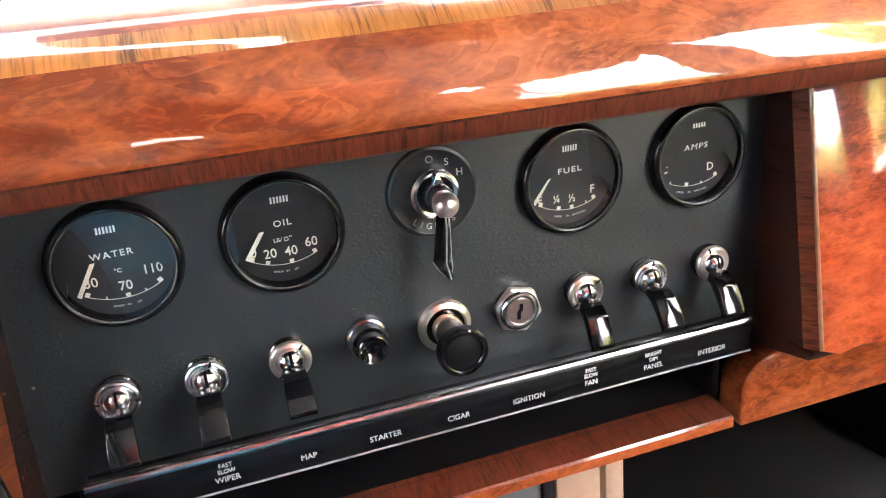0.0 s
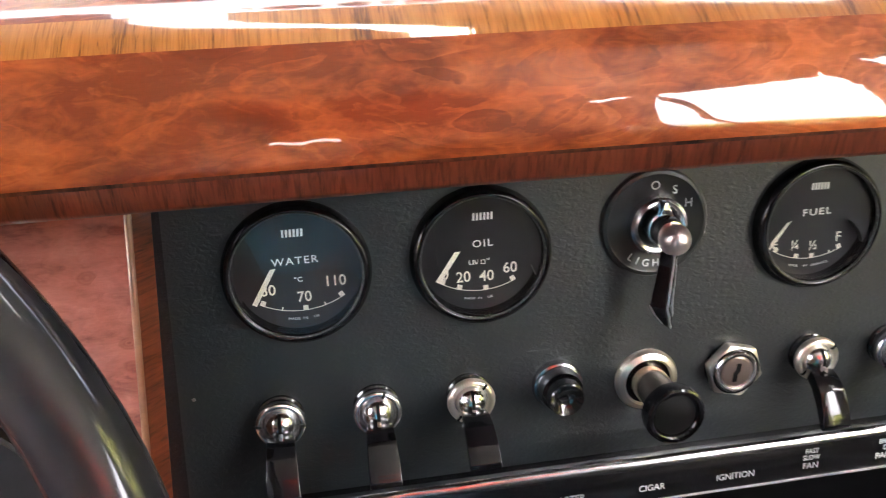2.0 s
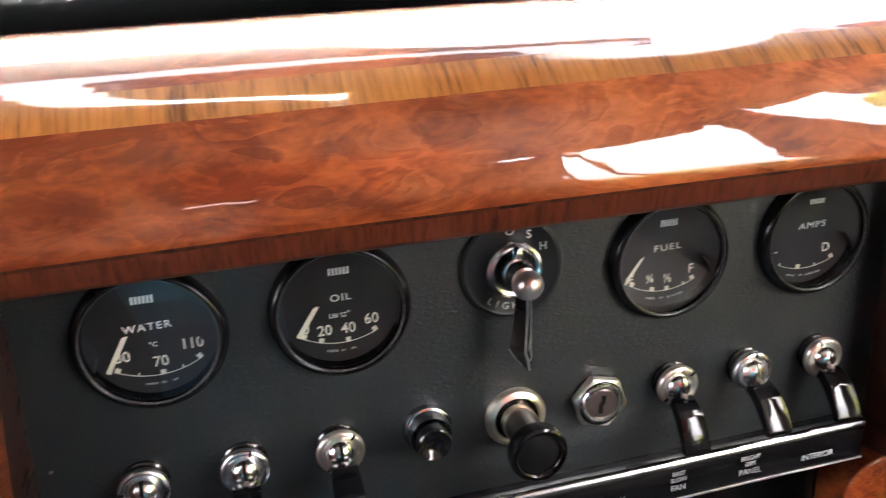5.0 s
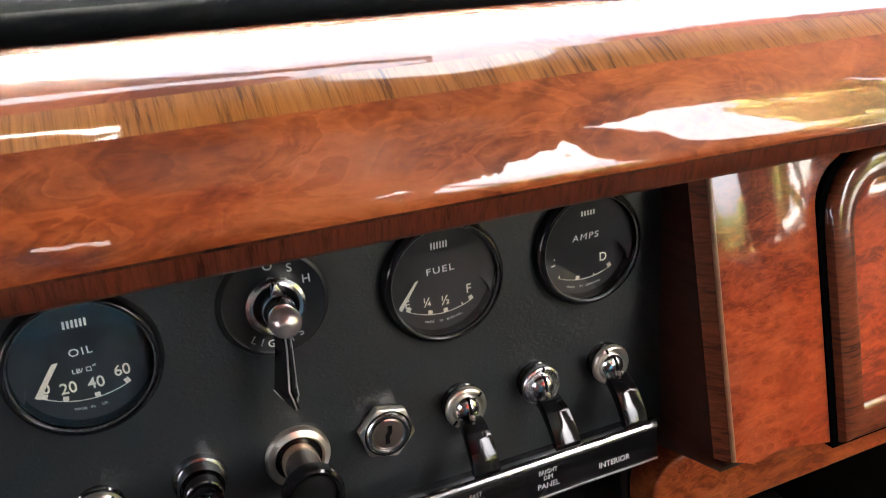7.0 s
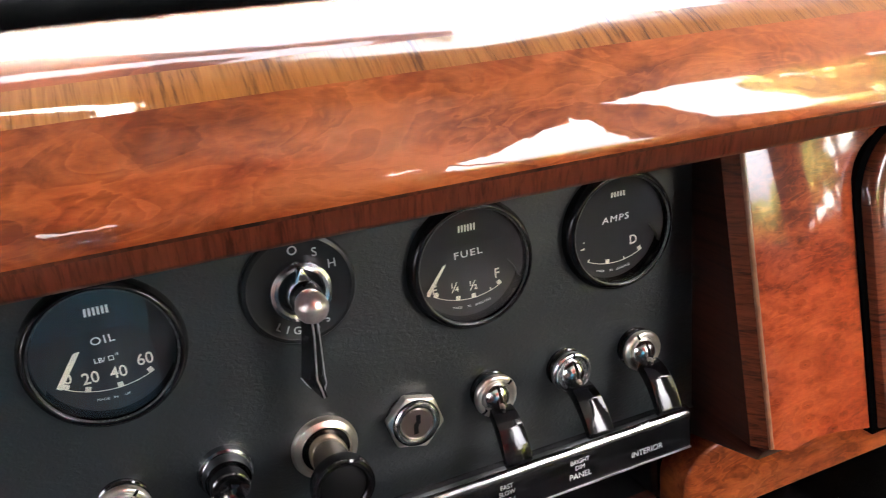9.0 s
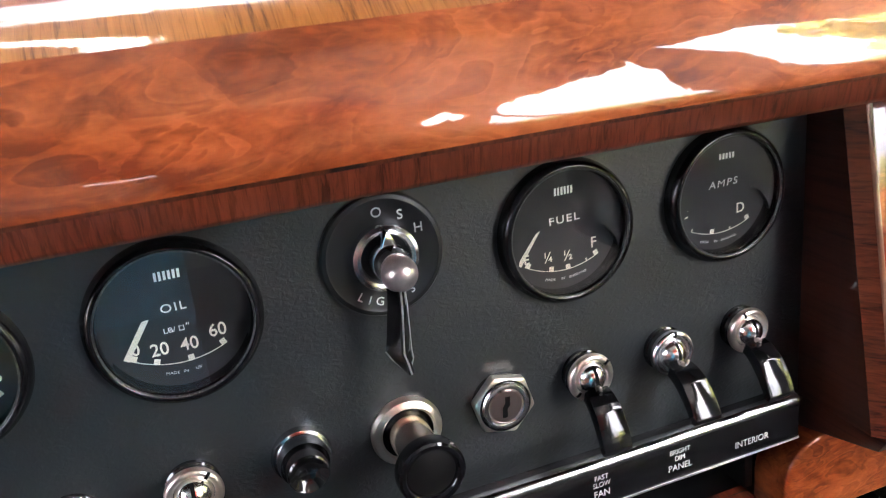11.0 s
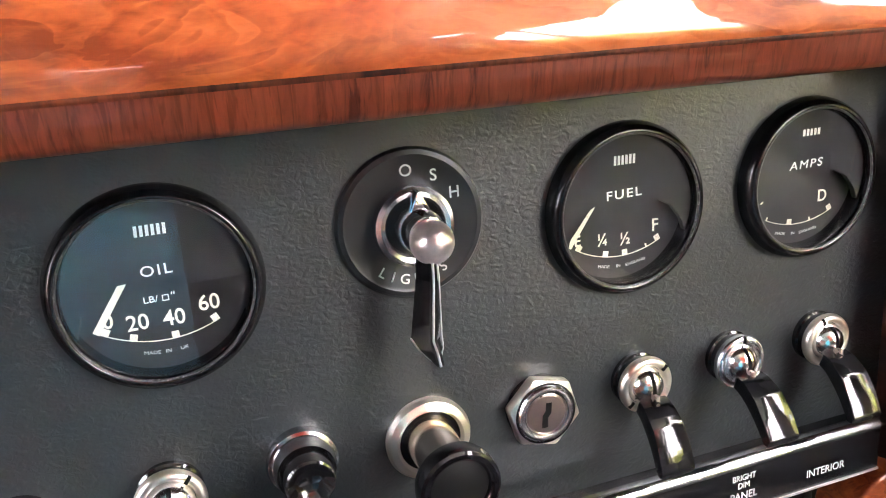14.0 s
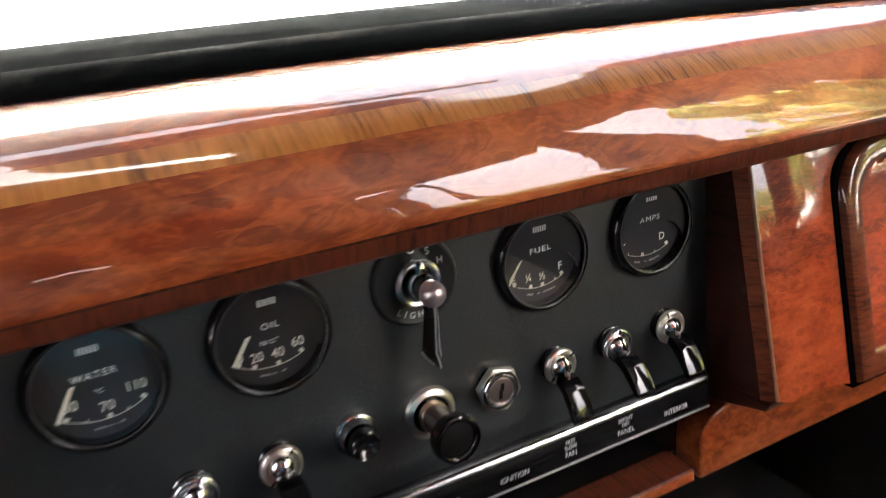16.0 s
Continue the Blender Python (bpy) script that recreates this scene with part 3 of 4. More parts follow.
gauge(GAUGE_X[2], "FUEL", 0.0, [("E", -0.0168, -0.0096, 0.0054), ("\u00bc", -0.0070, -0.0107, 0.0060), ("\u00bd", 0.0018, -0.0116, 0.0060), ("F", 0.0137, -0.0086, 0.0064)],
      [(-29.8, *BIG), (-10.7, *BIG), (2.6, *BIG), (17.5, *SMALL), (26.0, *BIG)], (-0.0102, 0.0032, -0.0209, -0.0108, 0.0007, 0.0019), (-0.0010, 0.0086, 0.0031, 6), "MADE IN ENGLAND", -0.0010, 0.0340, None, -0.0014, 1.28)
gauge(GAUGE_X[3], "AMPS", 0.18, [("C", -0.0182, -0.0062, 0.0058), ("D", 0.0108, -0.0087, 0.0064)],
      [(-25.5, *SMALL), (-7.1, *BIG), (9, *SMALL), (25.3, *BIG)], None, (-0.0002, 0.0082, 0.0024, 5), "MADE IN ENGLAND", -0.0020, 0.0345, None, -0.0018, 1.25)


# ---- lighting switch ----
def tube(points, r, n=8):
    """A thin round bar through the points."""
    bm = bmesh.new()
    pts = [Vector(p) for p in points]
    rings = []
    for i, p in enumerate(pts):
        d = (pts[min(i + 1, len(pts) - 1)] - pts[max(i - 1, 0)]).normalized()
        u = d.orthogonal().normalized()
        w = d.cross(u)
        if rings:
            u = (prev - d * prev.dot(d)).normalized()
            w = d.cross(u)
        prev = u
        rings.append([bm.verts.new(p + r * (math.cos(2 * math.pi * k / n) * u + math.sin(2 * math.pi * k / n) * w)) for k in range(n)])
    for a, b in zip(rings, rings[1:]):
        for k in range(n):
            bm.faces.new((a[k], a[(k + 1) % n], b[(k + 1) % n], b[k]))
    bm.faces.new(rings[0])
    bm.faces.new(rings[-1][::-1])
    return bm


LEVER_ROWS = [(-0.0050, -0.0044, 0.0012), (-0.0120, -0.0050, 0.0014), (-0.0300, -0.0080, 0.0008), (-0.0338, -0.0060, 0.0010), (-0.0384, -0.0022, -0.0004)]
LEVER_EDGES = [[(r, -0.0205, dz) for dz, l, r in LEVER_ROWS], [(l + (r - l) * 0.58, -0.0240, dz) for dz, l, r in LEVER_ROWS], [(l, -0.0185, dz) for dz, l, r in LEVER_ROWS[2:]]]


def light_switch(x, z):
    s = thing("light_switch", (x, 0, z), "rotary lighting switch with black disc and chrome lever", "switch")
    disc = part("disc", lathe([(0.0236, 0), (0.0238, -0.0010), (0.0230, -0.0022), (0.0215, -0.0026), (0.0205, -0.0022), (0.0, -0.0022)], 72), DISC, s, "black disc with raised rim")
    part("collar", lathe([(0.0126, -0.0020), (0.0129, -0.0044), (0.0124, -0.0062), (0.0110, -0.0070), (0.0096, -0.0066), (0.0090, -0.0048), (0.0088, -0.0020)], 56), RING_CHROME, s, "chrome collar")
    part("spindle", lathe([(0.0070, -0.0020), (0.0070, -0.0110), (0.0066, -0.0150), (0.0056, -0.0180), (0.0, -0.0190)], 40), CHROME, s, "chrome spindle")
    pts = [(-0.0046, 0.0030), (0.0046, 0.0030), (0.0005, 0.0120), (-0.0005, 0.0120)]
    part("pointer", prism(pts, -0.0125, -0.0070, "y", 0.0004), CHROME, s, "chrome pointer fin")
    bm = bmesh.new()
    bmesh.ops.create_uvsphere(bm, u_segments=32, v_segments=20, radius=0.0065)
    bm.transform(pose(0.0003, -0.0205, -0.0013))
    part("boss", bm, WORN, s, "rounded worn chrome boss")
    # the lever: a ridged blade, deeper at its right edge, with a slanting foot
    rows = LEVER_ROWS
    bm = bmesh.new()
    loops = []
    for dz, l, r in rows:
        ridge = l + (r - l) * 0.58
        loops.append([bm.verts.new(v) for v in ((l, -0.0185, dz), (ridge - 0.0010, -0.0238, dz), (ridge + 0.0012, -0.0238, dz), (r, -0.0205, dz), (r - 0.0008, -0.0170, dz), (l + 0.0010, -0.0168, dz))])
    for a, b in zip(loops, loops[1:]):
        for k in range(6):
            bm.faces.new((a[k], a[(k + 1) % 6], b[(k + 1) % 6], b[k]))
    bm.faces.new(loops[0])
    bm.faces.new(loops[-1][::-1])
    bmesh.ops.recalc_face_normals(bm, faces=bm.faces[:])
    lever = part("lever", bm, GLOSS, s, "faceted black lever with bright edges", 4)
    for pts in LEVER_EDGES:
        part("bright_edge", tube(pts, 0.00038), BRIGHT, lever, "thin chrome edge")
    for i in range(16):
        dz = -0.0130 - i * 0.00105
        k = i / 15
        l, ridge = -0.0047 - 0.0022 * k, -0.0010 - 0.0016 * k
        kb = bmesh.new()
        q = [(l + 0.0006, -0.0193), (ridge - 0.0006, -0.0236)]
        vs = [kb.verts.new((u, w - 0.00005, dz + o)) for (u, w), o in ((q[0], 0.0), (q[1], 0.0003), (q[1], -0.0002), (q[0], -0.0005))]
        vs2 = [kb.verts.new((v.co.x + 0.0002, v.co.y + 0.0003, v.co.z)) for v in vs]
        kb.faces.new(vs)
        kb.faces.new(vs2[::-1])
        for m in range(4):
            kb.faces.new((vs[m], vs[(m + 1) % 4], vs2[(m + 1) % 4], vs2[m]))
        part("knurl", kb, KNURL, lever)
    for ch, ang, r in (("O", -2, 0.0166), ("S", 29.7, 0.0163), ("H", 61, 0.0165)):
        a = radians(ang)
        lettering(ch, 0.0052, disc, r * math.sin(a), -0.00235, r * math.cos(a), DISC_INK, 0.00003)
    for ch, ang in zip("LIGHTS", (37, 25, 12, -3, -17, -31)):
        a = radians(180 + ang)
        lettering(ch, 0.0046, disc, 0.0176 * math.sin(a), -0.00235, 0.0176 * math.cos(a), DISC_INK, 0.00003, 1.0, 0, ang)
    return s


light_switch(0.0014, 0.8685)


# ---- toggle switches ----
def toggle_switch(x, z, tip_turn, metal, throw):
    s = thing("toggle_switch", (x, 0, z), "black flipper toggle switch with slotted chrome boss", "switch", "toggle switches on the panel")
    part("washer", lathe([(0.0100, 0), (0.0100, -0.0016), (0.0093, -0.0022), (0.0092, -0.0050)], 40), GLOSS, s, "black washer")
    ring = [(0.0089 + 0.0017 * math.cos(radians(a)), -0.0066 + 0.0021 * math.sin(radians(a))) for a in range(60, -240, -20)]
    lock = part("lock_ring", lathe(ring, 56), metal, s, "notched metal lock ring", 80)
    for a in (tip_turn, tip_turn + 180):
        nb = box(-0.0006, 0.0006, -0.0089, -0.0070, 0.0076, 0.0102, 0.0002)
        nb.transform(pose(0, 0, 0, 0, a, 0))
        part("ring_notch", nb, HOLE, lock)
    bm = bmesh.new()
    bmesh.ops.create_uvsphere(bm, u_segments=40, v_segments=24, radius=0.0071)
    bm.transform(pose(0, -0.0056, 0))
    ball = part("ball", bm, SOFT_CHROME, s, "chrome ball")
    rim = [(-0.0056 - 0.00716 * math.cos(radians(a)), 0.00716 * math.sin(radians(a))) for a in range(-12, 64, 6)]
    core = [(-0.0056 - 0.0058 * math.cos(radians(a)), 0.0058 * math.sin(radians(a))) for a in range(60, -15, -12)]
    part("slot", prism(rim + core, -0.0007, 0.0007, "x"), HOLE, ball)
    part("stem", box(-0.0008, 0.0008, -0.0150, -0.0118, -0.0068, -0.0012, 0.0004), STEEL, s, "dull steel stem")
    front = smooth_line([(-0.0116, -0.0026), (-0.0165, -0.0034), (-0.0222, -0.0064)], 4) + smooth_line([(-0.0228, -0.0070), (-0.0278, -0.0128), (-0.0318, -0.0192)], 4) + [(-0.0313, -0.0216)]
    back = smooth_line([(-0.0288, -0.0218), (-0.0226, -0.0150), (-0.0155, -0.0098), (-0.0105, -0.0080)], 3)
    bm = prism(front + back, -0.0061, 0.0061, "x", 0.0005, 2)
    for v in bm.verts:
        v.co.x *= 0.88 + 0.19 * min(1.0, max(0.0, (-v.co.y - 0.012) / 0.016))
    bm.transform(pose(0, -0.0076, 0) @ pose(0, 0, 0, throw, 0, 0) @ pose(0, 0.0076, 0))
    part("lever", bm, BAKELITE, s, "black moulded lever", 28)
    return s


PITCH = 0.0405
for k, turn, metal, throw in ((-4, 95, RING_CHROME, 1), (-3, 20, RING_CHROME, -6), (-2, 40, NICKEL, -14), (2, 50, NICKEL, 12), (3, 5, RING_CHROME, 1), (4, -20, NICKEL, 8)):
    toggle_switch(k * PITCH, 0.7976, turn, metal, throw)


# ---- push button, cigar lighter, ignition lock ----
def starter_button(x, z):
    s = thing("starter_button", (x, 0, z), "black push button in a chrome collar", "push button")
    part("collar", lathe([(0.0112, 0), (0.0116, -0.0020), (0.0110, -0.0036), (0.0100, -0.0040), (0.0098, -0.0080), (0.0092, -0.0098), (0.0086, -0.0092), (0.0082, -0.0030)], 56), EDGE_CHROME, s, "stepped chrome collar")
    part("button", lathe([(0.0079, -0.0030), (0.0079, -0.0150), (0.0077, -0.0162), (0.0071, -0.0168), (0.0065, -0.0164), (0.0050, -0.0148), (0.0028, -0.0138), (0.0, -0.0135)], 48), GLOSS, s, "gloss black dished button")
    return s


def cigar_lighter(x, z):
    s = thing("cigar_lighter", (x, 0, z), "pull-out cigar lighter with nickel barrel and black knob", "cigar lighter")
    part("collar", lathe([(0.0146, 0), (0.0148, -0.0016), (0.0138, -0.0034), (0.0116, -0.0044), (0.0106, -0.0036), (0.0104, -0.0010)], 64), NICKEL, s, "nickel collar")
    part("barrel", lathe([(0.0105, -0.0010), (0.0094, -0.0014), (0.0088, -0.0030), (0.0084, -0.0070), (0.0078, -0.0150), (0.0066, -0.0240)], 48), BARREL, s, "brushed nickel barrel")
    part("socket_well", lathe([(0.0107, -0.0034), (0.0100, -0.0026), (0.0088, -0.0026), (0.0086, -0.0030)], 48), GLOSS, s, "dark groove round the barrel")
    # the knob hangs a little in its socket
    sag = Matrix.Translation((-0.0005, 0, -0.0006))
    knob = [(0.0062, -0.0250), (0.0104, -0.0258), (0.0126, -0.0270), (0.0131, -0.0292), (0.0131, -0.0318), (0.0127, -0.0334), (0.0118, -0.0341), (0.0104, -0.0341), (0.0097, -0.0336), (0.0093, -0.0326), (0.0092, -0.0314)]
    bm = lathe(knob, 64)
    bm.transform(sag)
    grip = part("knob", bm, BAKELITE, s, "black bakelite knob")
    bm = lathe([(0.0093, -0.0320), (0.0088, -0.0323), (0.0, -0.0323)], 48)
    bm.transform(sag)
    part("knob_disc", bm, KNOB_DISC, grip, "dark grey inset disc")
    return s


def ignition_lock(x, z):
    s = thing("ignition_lock", (x, 0, z), "ignition lock with nickel hexagon nut and steel key barrel", "lock")
    hexa = [(0.0139 * math.cos(radians(60 * i - 14)), 0.0139 * math.sin(radians(60 * i - 14))) for i in range(6)]
    part("washer", lathe([(0.0122, 0.0), (0.0122, -0.0014), (0.0, -0.0014)], 40), GLOSS, s)
    part("hexagon_nut", prism(hexa, -0.0062, -0.0012, "y", 0.0012, 2), NICKEL, s, "hexagon nut")
    part("gap_ring", lathe([(0.0112, -0.0058), (0.0112, -0.0064), (0.0103, -0.0064), (0.0103, -0.0058)], 48), GLOSS, s)
    part("ring", lathe([(0.0104, -0.0058), (0.0104, -0.0066), (0.0098, -0.0073), (0.0088, -0.0075), (0.0079, -0.0072), (0.0073, -0.0058)], 56), RING_CHROME, s, "rounded bright ring")
    core = part("barrel", lathe([(0.0074, -0.0050), (0.0074, -0.0066), (0.0069, -0.0070), (0.0, -0.0071)], 48), STEEL, s, "scratched steel barrel")
    keyway = [(-0.0022, -0.0052), (0.0002, -0.0052), (0.0004, -0.0012), (0.0018, 0.0004), (0.0022, 0.0046), (-0.0002, 0.0048), (-0.0004, 0.0016), (-0.0018, -0.0002)]
    # a thin plate on the barrel, coloured as the keyway's inner shade
    part("keyway", prism([(0.9 * a, 0.9 * b) for a, b in keyway], -0.00725, -0.0068, "y"), HOLE, core, "dark keyway")
    return s


starter_button(-0.0410, 0.7978)
cigar_lighter(0.0009, 0.7945)
ignition_lock(0.0418, 0.7957)

# ---- label strip under the switches ----
strip = thing("label_strip", (0, 0, 0.738), "black label strip with white switch names and chrome upper edge", "label strip")
SX = 0.1855
face = part("strip_body", box(-SX, SX, -0.0147, 0.020, 0.0013, 0.0195, 0.0008), STRIP, strip)
prof = [(-0.0149, 0.0194), (-0.0149, 0.0206), (-0.0141, 0.0225), (-0.0123, 0.0235), (-0.0098, 0.0236), (-0.0094, 0.0232), (-0.0094, 0.0194)]
part("chrome_edge", prism(prof, -SX, SX, "x", 0.0002, 1), EDGE_CHROME, strip, "worn chrome edge strip")
part("lower_lip", box(-SX, SX, -0.0150, -0.0125, 0.0006, 0.0015), BRIGHT, strip, "thin bright lower edge")
for x, rows in ((-3 * PITCH + 0.0, ("FAST", "SLOW", "WIPER")), (-2 * PITCH, ("MAP",)), (-PITCH, ("STARTER",)), (0, ("CIGAR",)), (0.0410, ("IGNITION",)), (0.0790, ("FAST", "SLOW", "FAN")), (0.1189, ("BRIGHT", "DIM", "PANEL")), (0.1581, ("INTERIOR",))):
    n = len(rows)
    for i, word in enumerate(rows):
        big = i == n - 1
        zc = 0.0080 if n == 1 else (0.0076 if big else 0.0155 - 0.0034 * i)
        lettering(word, 0.0046 if big else 0.0036, face, x, -0.01475, zc, STRIP_INK, 0.0, 0.93 if big else 0.86)

# ---- wooden fascias either side ----
def front_y(z):
    return -0.0285 - (0.891 - z) * 0.170


def lean_fascia(bm):
    """Shears an upright plate so that its foot stands forward like the fascia."""
    for v in bm.verts:
        v.co.y += front_y(v.co.z)
    return bm


def fascia(side):
    name = "glovebox_fascia" if side > 0 else "driver_fascia"
    label = "glossy burr walnut fascia around the glovebox" if side > 0 else "glossy burr walnut driver's instrument fascia with a pinkish reflection in its colour"
    f = thing(name, (0, 0, 0.74), label, "dashboard panel")
    up = Matrix.Translation((0, 0, -0.74))
    z0, z1, e = 0.746, 0.915, 0.2025
    if side > 0:
        outline = [(e, 0.752), (e + 0.012, 0.7475), (e + 0.028, 0.7495), (e + 0.042, 0.7480), (0.2660, 0.7435), (0.2660, 0.865)] + arc(0.2660 + 0.024, 0.866, 0.024, 180, 100, 8) + [(0.30, 0.893), (0.62, 0.893), (0.62, z1), (e, z1)]
    else:
        outline = [(-0.66, z0 - 0.06), (-e - 0.05 * (0.953 - z0), z0 - 0.06), (-e + 0.05 * (z1 - 0.893), z1), (-0.66, z1)]
    bm = lean_fascia(prism(outline, 0.0, 0.012, "y", 0.0012, 2))
    bm.transform(up)
    part("burr_plate", bm, BURL_FINE if side > 0 else BURL_PINK_SHEEN, f)
    # chamfered crossbanded edge and the plain return to the centre panel
    lo = 0.752 if side > 0 else 0.70
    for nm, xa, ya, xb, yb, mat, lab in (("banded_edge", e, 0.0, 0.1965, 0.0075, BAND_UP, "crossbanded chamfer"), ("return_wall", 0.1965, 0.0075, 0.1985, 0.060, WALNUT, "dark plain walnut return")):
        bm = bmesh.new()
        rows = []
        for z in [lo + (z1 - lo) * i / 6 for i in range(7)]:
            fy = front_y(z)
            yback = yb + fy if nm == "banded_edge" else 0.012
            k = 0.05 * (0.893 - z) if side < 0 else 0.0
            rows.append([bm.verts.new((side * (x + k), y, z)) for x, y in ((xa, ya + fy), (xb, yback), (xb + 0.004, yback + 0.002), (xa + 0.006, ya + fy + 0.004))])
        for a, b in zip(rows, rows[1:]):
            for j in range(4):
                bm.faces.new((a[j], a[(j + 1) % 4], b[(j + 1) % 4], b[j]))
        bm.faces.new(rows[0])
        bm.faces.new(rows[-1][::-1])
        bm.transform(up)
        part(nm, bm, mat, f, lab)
    bead = tube([(side * (e + 0.0006 + (0.05 * (0.893 - z) if side < 0 else 0.0)), front_y(z) + 0.0010, z) for z in [lo + (z1 - lo) * i / 6 for i in range(7)]], 0.0014, 12)
    bead.transform(up)
    part("edge_bead", bead, EDGE_WOOD, f, "pale rounded edge")
    if side > 0:
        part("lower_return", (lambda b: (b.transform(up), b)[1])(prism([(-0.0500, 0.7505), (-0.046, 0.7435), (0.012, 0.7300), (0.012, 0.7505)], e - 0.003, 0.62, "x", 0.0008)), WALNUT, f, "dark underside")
    return f


fascia(1)
fascia(-1)

# glovebox lid: banded frame with a burr panel
lid = thing("glovebox", (0.266, front_y(0.745), 0.745), "closed burr walnut glovebox with rounded crossbanded border", "glovebox")


def lid_outline(inset):
    l, r, b, t, rad = 0.2695 + inset, 0.60 - inset, 0.744 + inset, 0.893 - inset, 0.036 - inset * 0.8
    return [(r, b), (r, t)] + arc(l + rad, t - rad, rad, 90, 180, 14) + [(l, b)]


def lid_ring(levels):
    """A moulded border; levels: (inset, y) steps from the outside in."""
    bm = bmesh.new()
    loops = []
    for inset, y in levels:
        loops.append([bm.verts.new((x, y + front_y(z), z)) for x, z in lid_outline(inset)])
    for a, b in zip(loops, loops[1:]):
        n = len(a)
        for i in range(n):
            bm.faces.new((a[i], a[(i + 1) % n], b[(i + 1) % n], b[i]))
    return bm, loops


def lid_local(bm):
    bm.transform(Matrix.Translation(-lid.location))
    return bm


bm, _ = lid_ring([(0.0, 0.012), (0.0, -0.003), (0.0015, -0.0058), (0.004, -0.0070), (0.010, -0.0072), (0.0145, -0.0062), (0.0165, -0.0042), (0.017, -0.0025)])
part("border", lid_local(bm), BAND_UP, lid, "crossbanded border moulding")
bm, loops = lid_ring([(0.0166, -0.0030), (0.0172, -0.0026)])
bm.faces.new(loops[-1])
part("burr_panel", lid_local(bm), BURL_FINE, lid)
# black strip filling the gap, its shade put into the colour
bm, _ = lid_ring([(-0.0033, 0.010), (-0.0033, -0.0010), (-0.0022, -0.0016), (0.0003, -0.0018)])
part("shut_line_shade", lid_local(bm), SEAL_AND_GAP, lid, "black strip painting the shade in the shut line")

# ---- lower wooden edges and the space under the dashboard ----
rail = thing("lower_rail", (0, 0.02, 0.668), "walnut lower rail under the switch panel", "dashboard trim")
top = [(0.0080, 0.6745), (0.0092, 0.6760), (0.0340, 0.6784), (0.0340, 0.6735), (0.0094, 0.6735)]
bm = prism(top, -0.190, 0.1943, "x")
bm.transform(Matrix.Translation((0, -0.02, -0.668)))
part("banded_top", bm, BAND_DARK, rail, "dark crossbanded top face")
bm = prism([(0.0080, 0.6745), (0.0094, 0.6737), (0.0300, 0.6737), (0.0300, 0.6665), (0.0092, 0.6665), (0.0078, 0.6677)], -0.190, 0.1943, "x")
bm.transform(Matrix.Translation((0, -0.02, -0.668)))
part("burr_front", bm, BURL, rail)

shelf = thing("under_shelf", (0.40, 0.01, 0.671), "rounded burr walnut edge below the glovebox", "dashboard trim")
out = [(0.62, 0.6655), (0.62, 0.735), (0.30, 0.722)] + arc(0.2000 + 0.026, 0.7150 - 0.026, 0.026, 90, 180, 10) + [(0.2000, 0.6655)]
bm = prism(out, 0.0080, 0.032, "y", 0.002, 3)
bm.transform(Matrix.Translation((-0.40, -0.01, -0.671)))
part("burr_edge", bm, BURL, shelf)
part("shelf_board", box(-0.198, 0.22, 0.023, 0.30, -0.002, 0.006, 0.001), SATIN, shelf, "black shelf board")

tray = thing("parcel_tray", (0, 0.05, 0.678), "black recess behind the lower rail", "dashboard tray")
part("tray_floor", box(-0.1985, 0.1985, -0.021, 0.10, -0.003, 0.0, 0.0005), SATIN, tray)
part("tray_back", box(-0.1985, 0.1985, 0.095, 0.10, 0.0, 0.075, 0.0005), SATIN, tray)
for s in (-1, 1):
    a, b = sorted((s * 0.1990, s * 0.1935))
    part("tray_end", box(a, b, -0.019, 0.10, 0.0, 0.074, 0.0008), SATIN, tray)

console = thing("radio_console", (0.0025, 0.10, 0.30), "beige console with a speaker grille below the dashboard", "console")
part("console_side", box(0.0745, 0.1075, -0.066, 0.08, 0, 0.366, 0.002), BEIGE, console)
part("console_post", box(0.111, 0.1255, -0.066, 0.08, 0, 0.366, 0.002), BEIGE, console)
part("console_gap", box(0.1070, 0.1115, -0.055, 0.07, 0, 0.36, 0.0005), SATIN, console)
part("console_side", box(-0.1075, -0.0745, -0.066, 0.08, 0, 0.366, 0.002), BEIGE, console)
part("grille_frame", box(0.066, 0.0740, -0.064, 0.02, 0, 0.366, 0.001), SATIN, console)
part("speaker_grille", box(-0.072, 0.066, -0.060, 0.0, 0, 0.366, 0.0005), MESH_GREY, console, "grey perforated speaker grille")

# ---- steering wheel and the big driver's dial ----
wheel = thing("steering_wheel", (-0.3895, -0.150, 0.783), "black steering wheel with slim glossy rim", "steering wheel")
TILT_W = pose(0, 0, 0, -25, 0, 0)


def torus(R, r, n=128, m=28):
    bm = bmesh.new()
    vs = [[bm.verts.new(((R + r * math.cos(2 * math.pi * j / m)) * math.cos(2 * math.pi * i / n), r * math.sin(2 * math.pi * j / m), (R + r * math.cos(2 * math.pi * j / m)) * math.sin(2 * math.pi * i / n))) for j in range(m)] for i in range(n)]
    for i in range(n):
        for j in range(m):
            bm.faces.new((vs[i][j], vs[(i + 1) % n][j], vs[(i + 1) % n][(j + 1) % m], vs[i][(j + 1) % m]))
    bm.transform(TILT_W)
    return bm


part("rim", torus(0.206, 0.0130), WHEEL, wheel, "gloss black rim")
hub = lathe([(0.030, 0.03), (0.034, 0.0), (0.030, -0.012), (0.0, -0.016)], 48)
hub.transform(TILT_W)
part("hub", hub, BAKELITE, wheel)
for ang in (0, 180, 270):
    sp = box(0.028, 0.200, -0.003, 0.004, -0.012, 0.012, 0.0025)
    sp.transform(TILT_W @ pose(0, 0, 0, 0, -ang, 0))
    part("spoke", sp, BAKELITE, wheel)

